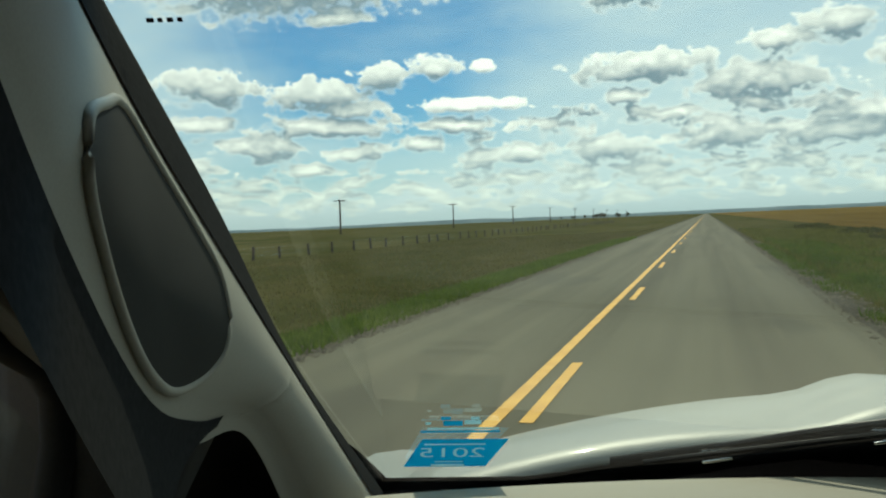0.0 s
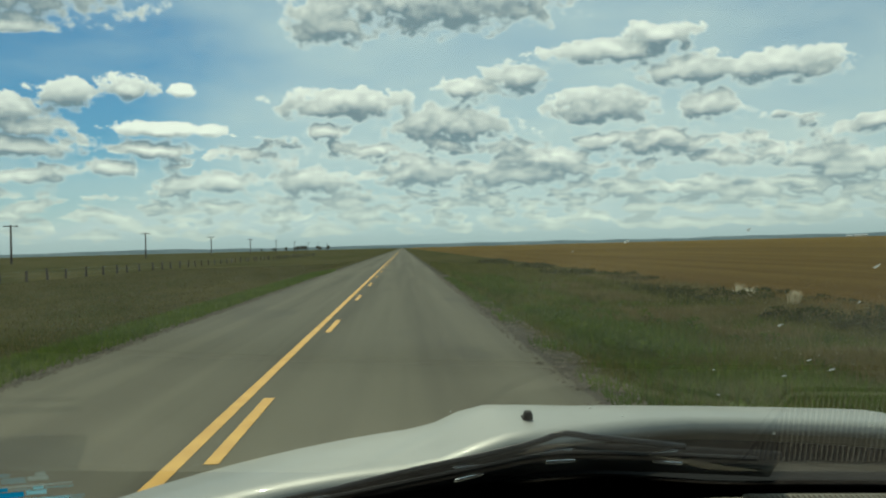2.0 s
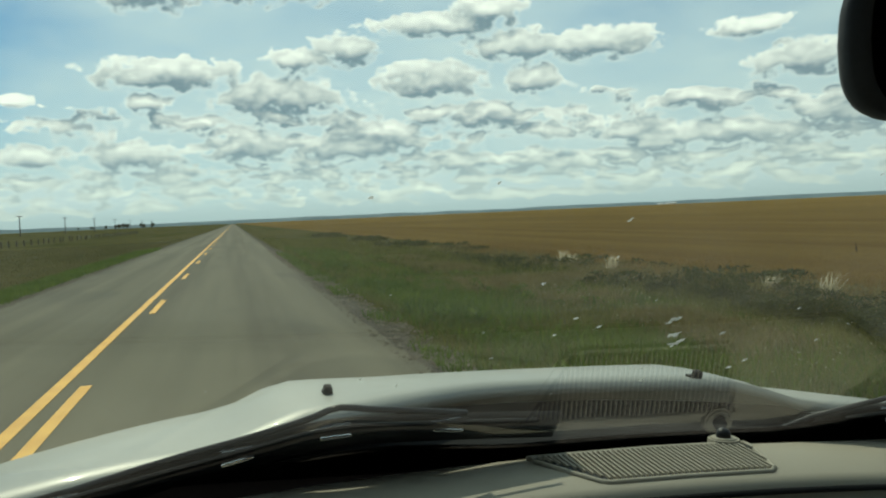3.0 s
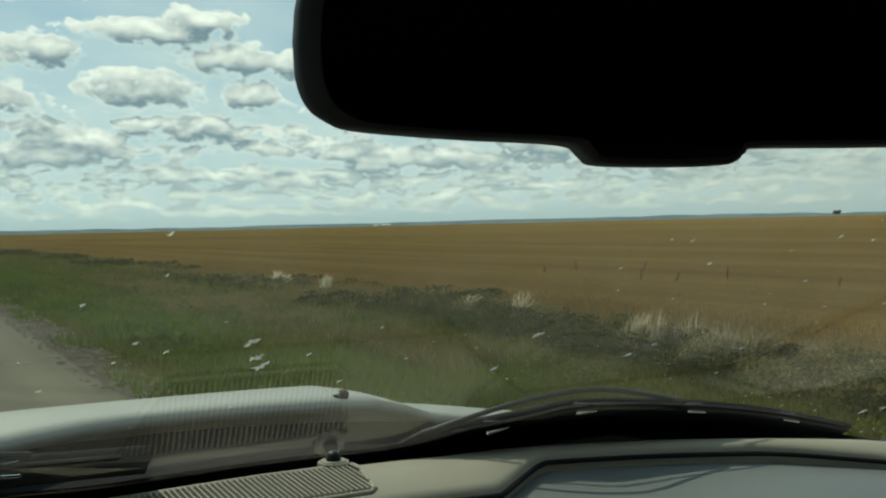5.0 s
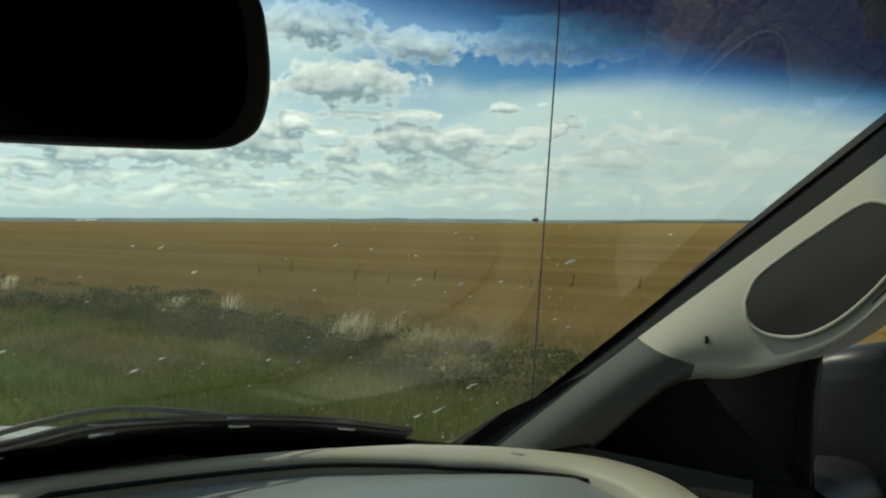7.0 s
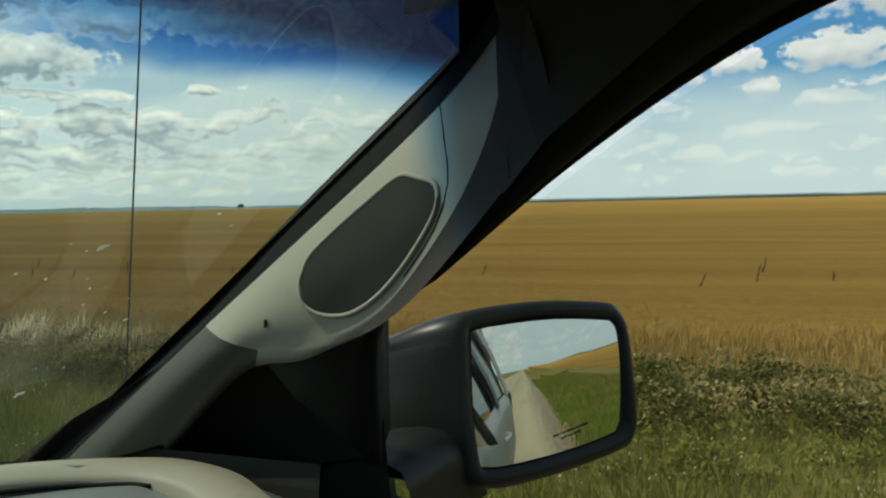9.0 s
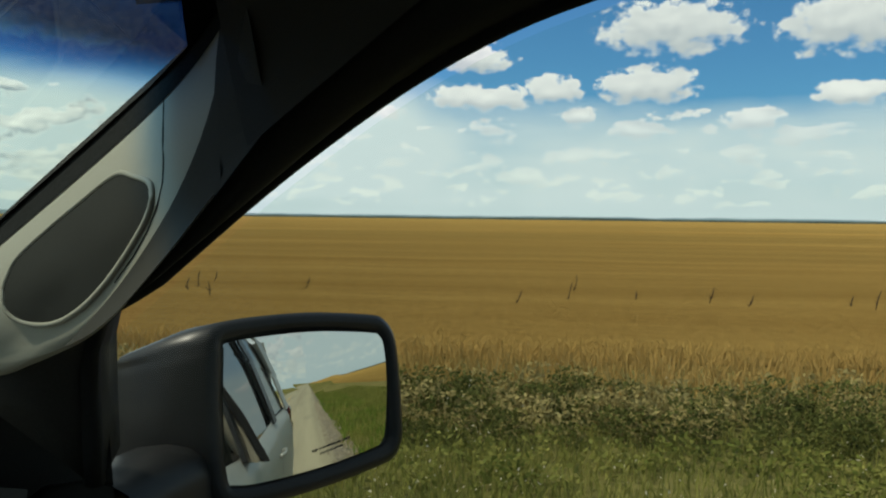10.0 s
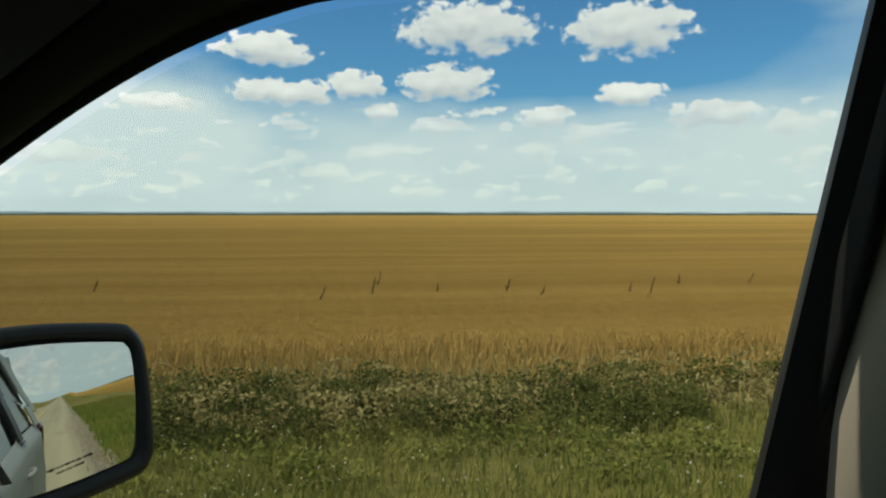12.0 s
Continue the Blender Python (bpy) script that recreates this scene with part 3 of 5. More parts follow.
blades("pasture_grass", spots(60000, -32, -6.6, 8, 110, 5), 0.11, 0.035, 0.9, PASTURE, "dry olive pasture grass", "grass", 15)
blades("wheat_stalks", spots(90000, 9.5, 15, -9, 40, 6), 0.21, 0.012, 0.8, WHEAT, "ripe golden wheat stalks at the field edge", "wheat", 16, 0.9)
blades("wheat_stalks", spots(70000, 14, 40, -12, 75, 7), 0.13, 0.03, 0.9, WHEAT, "ripe golden wheat stalks", "wheat", 17, 0.9)
blades("dry_grass", spots(9000, 8.3, 10.0, -9, 40, 8, 0.45), 0.34, 0.012, 0.9, DRY, "straw-coloured dry grass at the field edge", "grass", 18)


def gravel(name, n, x0, x1, y0, y1, seed, label):
    """Loose stones along the asphalt edge: squashed four-sided chips."""
    r = np.random.RandomState(seed)
    x, y = x0 + (x1 - x0) * r.rand(n), y0 + (y1 - y0) * r.rand(n) ** 1.5
    s = 0.008 + 0.028 * r.rand(n) ** 3
    t = r.rand(n) * 2 * pi
    c = np.stack([x, y, np.where((x > road_edge(0, 1) + 0.05) | (x < -5.1), -0.03, 0.004) + 0.0], 1)
    c[:, 2] = np.interp(x, GX, GZ) * (x > 1.6) + np.where(x <= 1.6, -0.03 * (x < -5.2) + 0.003 * (x >= -5.2), 0.0) + 0.02 * (x > 1.6)
    ring = [np.stack([np.cos(t + k * 2 * pi / 5) * s * 1.2, np.sin(t + k * 2 * pi / 5) * s, np.zeros(n)], 1) for k in range(5)]
    v = np.stack([c + q for q in ring] + [c + np.stack([np.zeros(n), np.zeros(n), s * 0.9], 1)], 1).reshape(-1, 3)
    b = np.arange(n)[:, None] * 6
    f = np.concatenate([b + np.array([[k, (k + 1) % 5, 5]]) for k in range(5)])
    return stuff_mesh(name, v, f, STONE, label, "gravel")


STONE = leafy("pale gravel", (0.15, 0.12, 0.08), (0.34, 0.285, 0.205), 0.95, 2.0, 0.0)
gravel("gravel", 10000, 1.3, 2.0, -25, 45, 61, "loose pale gravel along the crumbling asphalt edge")
gravel("gravel", 9000, -5.7, -4.9, 3, 50, 62, "loose pale gravel along the far asphalt edge")

# ---------------------------------------------------------------- weeds and plants
def leaf_clumps(name, n, x0, x1, y0, y1, h, mat, label, seed, per=70, leaf=0.035, spread=0.22, gap=0.0, rare=-0.12):
    """Bushy weeds: many small pointed leaves round each stem."""
    r = np.random.RandomState(seed)
    x, y = x0 + (x1 - x0) * r.rand(n), y0 + (y1 - y0) * r.rand(n)
    if gap:
        k = np.array([noise.noise((0.3 * a, gap * b, seed)) for a, b in zip(x, y)])
        x, y = x[k > rare], y[k > rare]
        n = len(x)
    x = np.array([drift(a, b) for a, b in zip(x, y)])
    hh = h * (0.5 + 0.8 * r.rand(n))
    base = np.stack([x, y, np.interp(x, GX, GZ)], 1)
    t = r.rand(n, per) ** 0.8
    a, d = r.rand(n, per) * 2 * pi, np.sqrt(r.rand(n, per)) * spread
    c = base[:, None] + np.stack([np.cos(a) * d * (1.1 - 0.6 * t), np.sin(a) * d * (1.1 - 0.6 * t), t * hh[:, None]], 2)
    c = c.reshape(-1, 3)
    m = len(c)
    u = r.randn(m, 3)
    u /= np.linalg.norm(u, axis=1)[:, None]
    u[:, 2] = np.abs(u[:, 2]) * 0.9
    w = np.cross(u, r.randn(m, 3))
    w /= np.linalg.norm(w, axis=1)[:, None]
    s = leaf * (0.5 + r.rand(m))[:, None]
    v = np.stack([c - u * s, c + w * s * 0.45, c + u * s, c - w * s * 0.45], 1).reshape(-1, 3)
    f = np.arange(m * 4).reshape(-1, 4)
    return stuff_mesh(name, v, f, mat, label, "weeds")


leaf_clumps("weed_strip", 700, 7.7, 9.4, -9, 16, 0.28, WEED, "dark green bushy weeds along the field edge", 21, per=130, leaf=0.022, gap=0.25, rare=-0.35)
leaf_clumps("weed_strip", 900, 7.6, 10.6, 14, 90, 0.27, WEED, "dark green bushy weeds along the field edge", 22, per=60, leaf=0.055, spread=0.4, gap=0.12, rare=0.05)
leaf_clumps("dry_weeds", 560, 8.5, 9.9, -9, 30, 0.24, DRY, "dry tan weeds among the green ones", 23, per=50, leaf=0.03, gap=0.3)
leaf_clumps("dry_weeds", 240, 7.9, 8.9, -9, 7, 0.30, DRY, "dry tan weeds among the green ones", 26, per=60, leaf=0.026, gap=0.35)
leaf_clumps("shoulder_weeds", 230, 6.5, 7.5, -9, 8, 0.20, GRASS, "low green weeds in front of the dry ones", 27, per=60, leaf=0.026, spread=0.25, gap=0.3)
leaf_clumps("seed_heads", 420, 5.0, 9.4, -9, 22, 0.30, SEED, "tiny pale seed heads over the weeds", 24, per=7, leaf=0.012, spread=0.3)
leaf_clumps("shoulder_weeds", 260, 2.4, 6.0, 6, 40, 0.22, LUSH, "low green weeds on the shoulder", 25, per=45, leaf=0.04, spread=0.25, gap=0.15)


def plume_grass(x, y, h, seed):
    """A tussock of pale feathery grass, blown to one side."""
    r = random.Random(seed)
    bm, z0 = bmesh.new(), ground_z(x)
    for k in range(46):
        a, d = r.random() * 6.28, r.random() * 0.14
        p = Vector((x + cos(a) * d, y + sin(a) * d, z0))
        hh, le = h * r.uniform(0.6, 1.1), r.uniform(0.05, 0.35)
        bend = Vector((r.uniform(-.3, .3) * h, -le * 1.6 * h + r.uniform(-.15, .15) * h, 0))
        last = None
        for i in range(6):
            t = i / 5
            w = 0.003 if t < 0.45 else 0.021 * (1.2 - t)
            q = p + bend * t * t + Vector((0, 0, hh * t * (1 - 0.12 * t)))
            row = (bm.verts.new(q - Vector((w, w * .6, 0))), bm.verts.new(q + Vector((w, w * .6, 0))))
            if last:
                bm.faces.new((last[0], last[1], row[1], row[0]))
            last = row
    return tagged(part("feather_grass", bm, SEED), "pale feathery grass tussock blown sideways", "grass", "feathery grass at the field edge")


plumes = random.Random(31)
for k in range(30):
    plume_grass(plumes.uniform(7.8, 8.4) if k < 25 else plumes.uniform(8.8, 9.5), plumes.uniform(5.7, 8.3) if k < 25 else plumes.uniform(10, 26), plumes.uniform(0.40, 0.62), k)


def dead_stalk(x, y, h, seed):
    r = random.Random(seed)
    bm, z0 = bmesh.new(), ground_z(x)
    tip = Vector((x + r.uniform(-.1, .1), y + r.uniform(-.16, .05), z0 + h))
    add_rod(bm, (x, y, z0), tip, 0.007, 0.010, 5)
    add_rod(bm, tip, tip + Vector((r.uniform(-.03, .03), r.uniform(-.05, .02), 0.12)), 0.015, 0.005, 5)
    for k in range(4):
        t = r.uniform(.4, .9)
        q = Vector((x, y, z0)).lerp(tip, t)
        add_rod(bm, q, q + Vector((r.uniform(-.07, .07), r.uniform(-.07, .07), 0.07)), 0.008, 0.003, 4)
    return tagged(part("dead_stalk", bm, DEAD), "brown dead weed stalk standing in the wheat", "plant", "dead stalks in the wheat")


stalks = random.Random(33)
for k in range(24):
    y = stalks.uniform(-10, 22)
    dead_stalk(stalks.uniform(15, 20), y, stalks.uniform(0.26, 0.42), 100 + k)

# ---------------------------------------------------------------- fence, poles, distance
fence = tagged(new("fence"), "wire fence on dark weathered posts across the pasture", "fence")
fr = random.Random(7)
post_mesh = None
for k in range(60):
    y = 40 + k * 4.4
    z = ground_z(-32)
    if post_mesh is None:
        bm = bmesh.new()
        add_rod(bm, (0, 0, -0.3), (0, 0, 1.0), 0.11, 0.10, 8)
        o = part("post", bm, WOOD, fence)
        post_mesh = o.data
    else:
        o = new("post", post_mesh)
        o.parent = fence
    o.matrix_local = pose(-32 + fr.uniform(-.2, .2), y + fr.uniform(-.3, .3), z + fr.uniform(-.1, .06), fr.uniform(-4, 4), fr.uniform(-4, 4), fr.uniform(0, 90))
for h in (0.35, 0.62, 0.9):
    part("wire", tube([(-32, 40 + 4.4 * k, ground_z(-32) + h) for k in range(60)], 0.004, 4), CHROME, fence)


def utility_pole():
    pole = tagged(new("utility_pole"), "weathered timber utility pole with one crossarm", "pole", "utility poles along the pasture")
    bm = bmesh.new()
    add_rod(bm, (0, 0, -0.5), (0, 0, 8.35), 0.24, 0.18, 10)
    part("mast", bm, WOOD, pole)
    bm = bmesh.new()
    add_box(bm, pose(0, -0.2, 8.05), (2.9, 0.14, 0.2), 0.02)
    part("crossarm", bm, WOOD, pole)
    for x in (-1.2, 0.75, 1.2):
        bm = bmesh.new()
        add_rod(bm, (x, -0.2, 8.15), (x, -0.2, 8.34), 0.06, 0.045, 8)
        part("insulator", bm, BLACK, pole)
    return pole


first_pole = utility_pole()
first_pole.matrix_basis = pose(-84, 181, ground_z(-84), 0, 0.4, 12)
for k in range(1, 9):
    copy_thing(first_pole, pose(-84, 181 + 92.5 * k, ground_z(-84), 0.6 * (k % 3 - 1), 0.5 * (k % 2), 4))


def ridge(name, dist, a0, a1, h0, h1, mat, label, seed, n=240):
    rows = [[], [], []]
    for i in range(n + 1):
        a = a0 + (a1 - a0) * i / n
        fade = sm(a0, a0 + 6, a) * (1 - sm(a1 - 6, a1, a))
        h = h0 + (h1 - h0) * (0.5 + 0.5 * noise.noise((a * 0.09, seed, 0)) + 0.25 * noise.noise((a * 0.5, seed, 4)))
        d = az_el(a, 0)
        rows[0].append(d * dist + Vector((0, 0, -12)))
        rows[1].append(d * (dist + 60) + Vector((0, 0, max(0, h * fade) + 0.5)))
        rows[2].append(d * (dist + 160) + Vector((0, 0, -12)))
    return tagged(part(name, sheet(rows), mat, smooth=True), label, "hills", kind="structure")


ridge("backdrop_hills", 4500, -70, 125, 8, 27, HILL, "low hills along the horizon, toned blue-grey for haze", 3)
ridge("backdrop_woods", 3900, 62, 175, 5, 12, TREELINE, "thin dark line of far woods on the horizon", 8)


def far_tree(x, y, h, seed):
    tree = tagged(new("tree"), "small dark far-off shelterbelt tree", "tree", "far trees by the road")
    r = random.Random(seed)
    bm = bmesh.new()
    add_rod(bm, (0, 0, -0.5), (0, 0, h * 0.6), 0.25, 0.1, 6)
    for k in range(4):
        add_rod(bm, (0, 0, h * (.25 + .08 * k)), (cos(k * 2.1) * h * .25, sin(k * 2.1) * h * .25, h * (.5 + .1 * k)), 0.1, 0.03, 5)
    part("trunk", bm, WOOD, tree)
    bm = bmesh.new()
    for k in range(260):
        d = Vector((r.gauss(0, 1), r.gauss(0, 1), r.gauss(0, 1))).normalized() * r.random() ** 0.4
        c = Vector((d.x * h * .36, d.y * h * .36, h * .62 + d.z * h * .38))
        u, w = Vector((r.gauss(0, 1), r.gauss(0, 1), r.gauss(0, 1))).normalized(), Vector((r.gauss(0, 1), r.gauss(0, 1), r.gauss(0, 1))).normalized()
        s = h * 0.07 * r.uniform(.6, 1.3)
        bm.faces.new([bm.verts.new(c + q * s) for q in (u, w, -u, -w)])
    part("crown", bm, TREE_LEAF, tree)
    tree.location = (x, y, ground_z(x))
    return tree


tr = random.Random(9)
for a, d, count, spread in ((-7.3, 1250, 7, 20), (-5.4, 1350, 4, 12), (-9.5, 2000, 3, 40)):
    for k in range(count):
        c = az_el(a, 0) * d
        far_tree(c.x + tr.uniform(-spread, spread), c.y + tr.uniform(-20, 20), tr.uniform(6, 9), k + 50)


def shed(az, d, w, h, depth):
    s = tagged(new("shed"), "long white far-off farm shed", "shed", "white farm sheds on the horizon")
    bm = bmesh.new()
    add_box(bm, pose(0, 0, h / 2 - 1), (w, depth, h + 2))
    part("wall", bm, WHITE_METAL, s)
    bm = bmesh.new()
    for y in (-1, 1):
        vs = [bm.verts.new(p) for p in ((-w / 2 - .5, y * depth / 2, h), (w / 2 + .5, y * depth / 2, h), (w / 2 + .5, 0, h + 3), (-w / 2 - .5, 0, h + 3))]
        bm.faces.new(vs)
    part("roof", bm, ROOF_METAL, s)
    bm = bmesh.new()
    add_box(bm, pose(w * .2, -depth / 2, 2), (5, 0.4, 4.4))
    part("door", bm, ROOF_METAL, s)
    c = az_el(az, 0) * d
    s.matrix_basis = pose(c.x, c.y, 0, 0, 0, -az)


for a, w, h in ((29.0, 24, 4), (29.5, 28, 5), (29.85, 20, 6)):
    shed(a, 3600, w, h, 16)
for k in range(3):
    far_tree(*((az_el(59.0 + 0.12 * k, 0) * 2300).to_2d()), 14, 70 + k)

# ---------------------------------------------------------------- the car
car = tagged(new("car"), "pewter silver sport utility car seen from inside its front seats", "car")


# the car leans a little to the right on the crowned lane
car.matrix_basis = Matrix.Translation((0.7, 0, 1.3)) @ pose(0, 0, 0, 0, 1.704, 0) @ Matrix.Translation((-0.711, 0, -1.3))


def screen_y(x, z):
    return 1.2465 - 1.3786 * (z - 1.05) - 0.25 * x * x


def screen_half(z):
    return 0.745 - 0.14 * max(0.0, z - 1.27) - 0.35 * max(0.0, z - 1.60) ** 1.0


Z0, Z1 = 1.245, 1.668
zs = [Z0 + (Z1 - Z0) * i / 16 for i in range(17)]


def screen_point(u, z, off=0.0):
    x = u * screen_half(z)
    return Vector((x, screen_y(x, z) - off * 0.57, z - off * 0.82))


windscreen = face_cabin(part("windscreen", sheet([[screen_point(-1 + 2 * i / 28, z) for i in range(29)] for z in zs]), SCREEN, car,
                  "dusty insect-marked windscreen with a blue shade band", smooth=True))


def frit_side(s):
    rows = []
    for z in zs:
        w = screen_half(z)
        x_in = (0.715 - 0.12 * (z - 1.28)) - 0.03 * sm(1.60, 1.66, z) - 0.10 * sm(1.625, 1.675, z)
        rows.append([Vector((s * x, screen_y(x, z) - 0.002, z - 0.003)) for x in (x_in, (x_in + w) / 2, w)])
    return sheet(rows)


def border_top(x):
    """Upper edge of the black border along the foot of the glass."""
    under_blade = 1.328 - 0.15 * x * x - 0.009 * (x < 0)
    low = 1.262 + (0.038 - 0.10 * x * x) * sm(-0.60, -0.52, x)
    k = max(sm(0.10, 0.25, x), sm(0.10, 0.25, -x) * sm(-0.60, -0.50, x))
    return low + (under_blade - low) * k


for s in (-1, 1):
    part("glass_border", frit_side(s), FRIT, windscreen, "black ceramic border", smooth=True)
part("glass_border", sheet([[screen_point(-1 + 2 * i / 56, Z0 + (border_top(-0.745 + 1.49 * i / 56) - Z0) * k, -0.003) for i in range(57)] for k in (0.0, 0.5, 1.0)]), FRIT, windscreen, "black ceramic border", smooth=True)

# hood
def hood_z(x, y):
    a = abs(x)
    return 1.281 - 0.36 * max(0.0, y - 1.25) ** 2 - 0.024 * sm(0.25, 0.36, a) - 0.35 * max(0.0, a - 0.38) ** 2 - 0.25 * max(0.0, y - 1.85) ** 1.6 - 0.35 * max(0.0, a - 0.3) * max(0.0, y - 1.1)


hood_y = [0.0, 0.06, 0.14, 0.24, 0.36, 0.5, 0.64, 0.78, 0.88, 0.94]
hood_x = [-0.74 + 1.48 * i / 40 for i in range(41)]


def hood_point(x, t):
    y = 1.165 + 0.085 * sm(-0.30, 0.0, x) * (1 - t / 0.94) - 0.5 * x * x + t * (1 + 0.15 * x * x)
    return Vector((x, y, hood_z(x, y)))


part("hood", sheet([[hood_point(x, t) for x in hood_x] for t in hood_y], (0, 0, -0.012)), PAINT, car, "pale pewter painted hood with a raised centre", smooth=True)
cowl = part("cowl", sheet([[(x, y0 - 0.4 * x * x, 1.25 - 0.08 * x * x - (0.02 if k else 0)) for x in hood_x] for k, y0 in enumerate((1.31, 1.10, 0.93))], (0, 0, -0.02)), DULL, car, "black cowl panel under the wipers", smooth=True)
for x, y in ((-0.225, 1.265), (0.226, 1.245)):
    bm = bmesh.new()
    add_box(bm, pose(x, y, hood_z(x, y) + 0.005, 8), (0.010, 0.013, 0.010), 0.003)
    add_box(bm, pose(x, y + 0.01, hood_z(x, y + 0.01) + 0.001), (0.012, 0.02, 0.003), 0.001)
    part("washer_nozzle", bm, RUBBER, car, "black washer nozzle on the hood")

# wipers: an arm from the cowl and a blade lying low across the glass
def wiper(pivot, ridge_line, arch):
    """A raised arm out of the cowl, arched over a bowed blade lying on the glass along ridge_line (x, z)."""
    top = curve([(x, 0, z) for x, z in ridge_line], 24)
    line = curve([(x, screen_y(x, z) + 0.026, z - 0.0065) for x, z in arch], 18)
    w = part("wiper", tube([pivot] + line, 0.0023, 8), BLACK, car, "black wiper arm and blade", smooth=True)
    rows = []
    for off, drop in ((0.010, 0.026), (0.012, 0.004), (0.020, 0.0), (0.030, 0.003), (0.034, 0.014)):
        rows.append([Vector((p.x, screen_y(p.x, p.z - drop) + off, p.z - drop)) for p in top])
    part("blade", sheet(rows), RUBBER, w, smooth=True)
    edge = [Vector((p.x, screen_y(p.x, p.z) + 0.008, p.z - 0.004)) for p in top]
    part("blade_spine", tube(edge[1:-1], 0.0016, 6), HOUSING, w, "glossy blade spine", smooth=True)
    # Small chrome bridges added to give the blade its highlights.
    for k in (3, 9, 14, 19):
        p = top[k]
        d = (top[k + 1] - top[k - 1])
        bm = bmesh.new()
        add_box(bm, pose(p.x, screen_y(p.x, p.z) + 0.005, p.z - 0.009, 0, -57.3 * math.atan2(d.z, d.x)), (0.022, 0.003, 0.0022), 0.0008)
        part("blade_bridge", bm, CHROME, w, "bright bridge put in for a highlight on the blade")


wiper((-0.50, 0.97, 1.235), ((-0.52, 1.283), (-0.40, 1.310), (-0.322, 1.328), (-0.262, 1.341), (-0.19, 1.338), (-0.08, 1.330)),
      ((-0.44, 1.305), (-0.367, 1.326), (-0.322, 1.337), (-0.278, 1.350), (-0.258, 1.359), (-0.235, 1.355), (-0.21, 1.351), (-0.16, 1.343)))
wiper((0.10, 1.0, 1.25), ((0.15, 1.312), (0.23, 1.325), (0.282, 1.334), (0.395, 1.326), (0.507, 1.310), (0.63, 1.284)),
      ((0.15, 1.316), (0.206, 1.338), (0.243, 1.347), (0.282, 1.351), (0.33, 1.345), (0.396, 1.331)))

antenna = part("antenna", tube([(0.802 + (z - 1.52) * 0.095, 0.70, z) for z in (1.12, 1.3, 1.5, 1.7, 1.95)], 0.0012, 6), BLACK, car, "thin black fender antenna")
bm = bmesh.new()
add_rod(bm, (0.762, 0.70, 1.08), (0.771, 0.70, 1.2), 0.018, 0.006, 10)
part("antenna_foot", bm, RUBBER, antenna)

# dashboard
def dash_front(x):
    """Front edge of the dashboard under the glass: y and z across the car."""
    a = abs(x)
    return 0.906 - 0.33 * a * a, 1.290 - 0.03 * a * a


def dash_point(x, t):
    """t: metres back from the front edge."""
    y, z = dash_front(x)
    return Vector((x, y - t, z - 0.010 - 0.10 * t - 0.5 * max(0, t - 0.10) ** 2 + 0.012 * sm(0.05, 0.14, t) * sm(0.25, 0.4, x)))


dash_x = [-0.70 + 1.40 * i / 48 for i in range(49)]
dash = part("dashboard", sheet([[dash_point(x, t) for x in dash_x] for t in (0.0, 0.02, 0.05, 0.09, 0.13, 0.18, 0.24, 0.30, 0.36, 0.42)], (0, 0, -0.03)), GREY_PAD, car,
            "grey padded dashboard top", smooth=True)
part("dashboard_face", sheet([[dash_point(x, 0.42) + Vector((0, -0.02 * k, -0.16 * k)) for x in dash_x] for k in range(4)], (0, 0.02, 0)), DARK_TRIM, car, "dark lower dashboard", smooth=True)


def strip_back(x):
    """Width of the beige strip along the front of the dashboard."""
    return 0.092 - 0.060 * max(0.0, min(1.0, (x - 0.165) / 0.075)) + 0.03 * sm(0.45, 0.62, x)


STRIP_PATH = [dash_point(-0.70 + 1.28 * i / 80, 0) for i in range(81)] + curve([dash_point(0.58, 0), (0.645, 0.75, 1.266), (0.683, 0.70, 1.264), (0.699, 0.64, 1.264), (0.683, 0.565, 1.262), (0.645, 0.50, 1.255)], 24)[1:]
rows = [[] for k in range(7)]
for i, p in enumerate(STRIP_PATH):
    d = STRIP_PATH[min(i + 1, len(STRIP_PATH) - 1)] - STRIP_PATH[max(i - 1, 0)]
    inward = Vector((d.y, -d.x, 0)).normalized()
    turn = sm(81, 100, i)
    wide = strip_back(p.x) * (1 - turn) + 0.055 * turn
    if i < 81:
        inward = Vector((0, -1, 0)).lerp(inward, sm(0.3, 0.56, p.x)).normalized()
    for k, (f, up) in enumerate(((0.0, -0.02), (0.0, 0.0), (0.12, 0.007), (0.5, 0.010), (0.9, 0.010), (1.0, 0.006), (1.0, -0.014))):
        q = p + inward * wide * f
        rows[k].append(Vector((q.x, q.y, p.z - 0.10 * wide * f + 0.006 + up)))
trim = part("dashboard_strip", sheet(rows), BEIGE, car, "beige strip along the front of the dashboard", smooth=True)


part("strip_joint", tube([p + Vector((0, -0.0015, -0.004)) for p in rows[5][:96]], 0.0022, 6), RUBBER, trim, "dark joint behind the strip", smooth=True)


def on_strip(x, t, up=0.0):
    return dash_point(x, t) + Vector((0, 0, 0.0165 + up))


# windscreen vent with slanted slats and a dark well
VENT_T0, VENT_T1 = 0.022, 0.074


VENT_SIDES = ((-0.104, -0.066), (0.074, 0.065))      # ends of the front and back edge


def vent_side(k, t):
    a, b = VENT_SIDES[k]
    return a + (b - a) * (t - VENT_T0) / (VENT_T1 - VENT_T0)


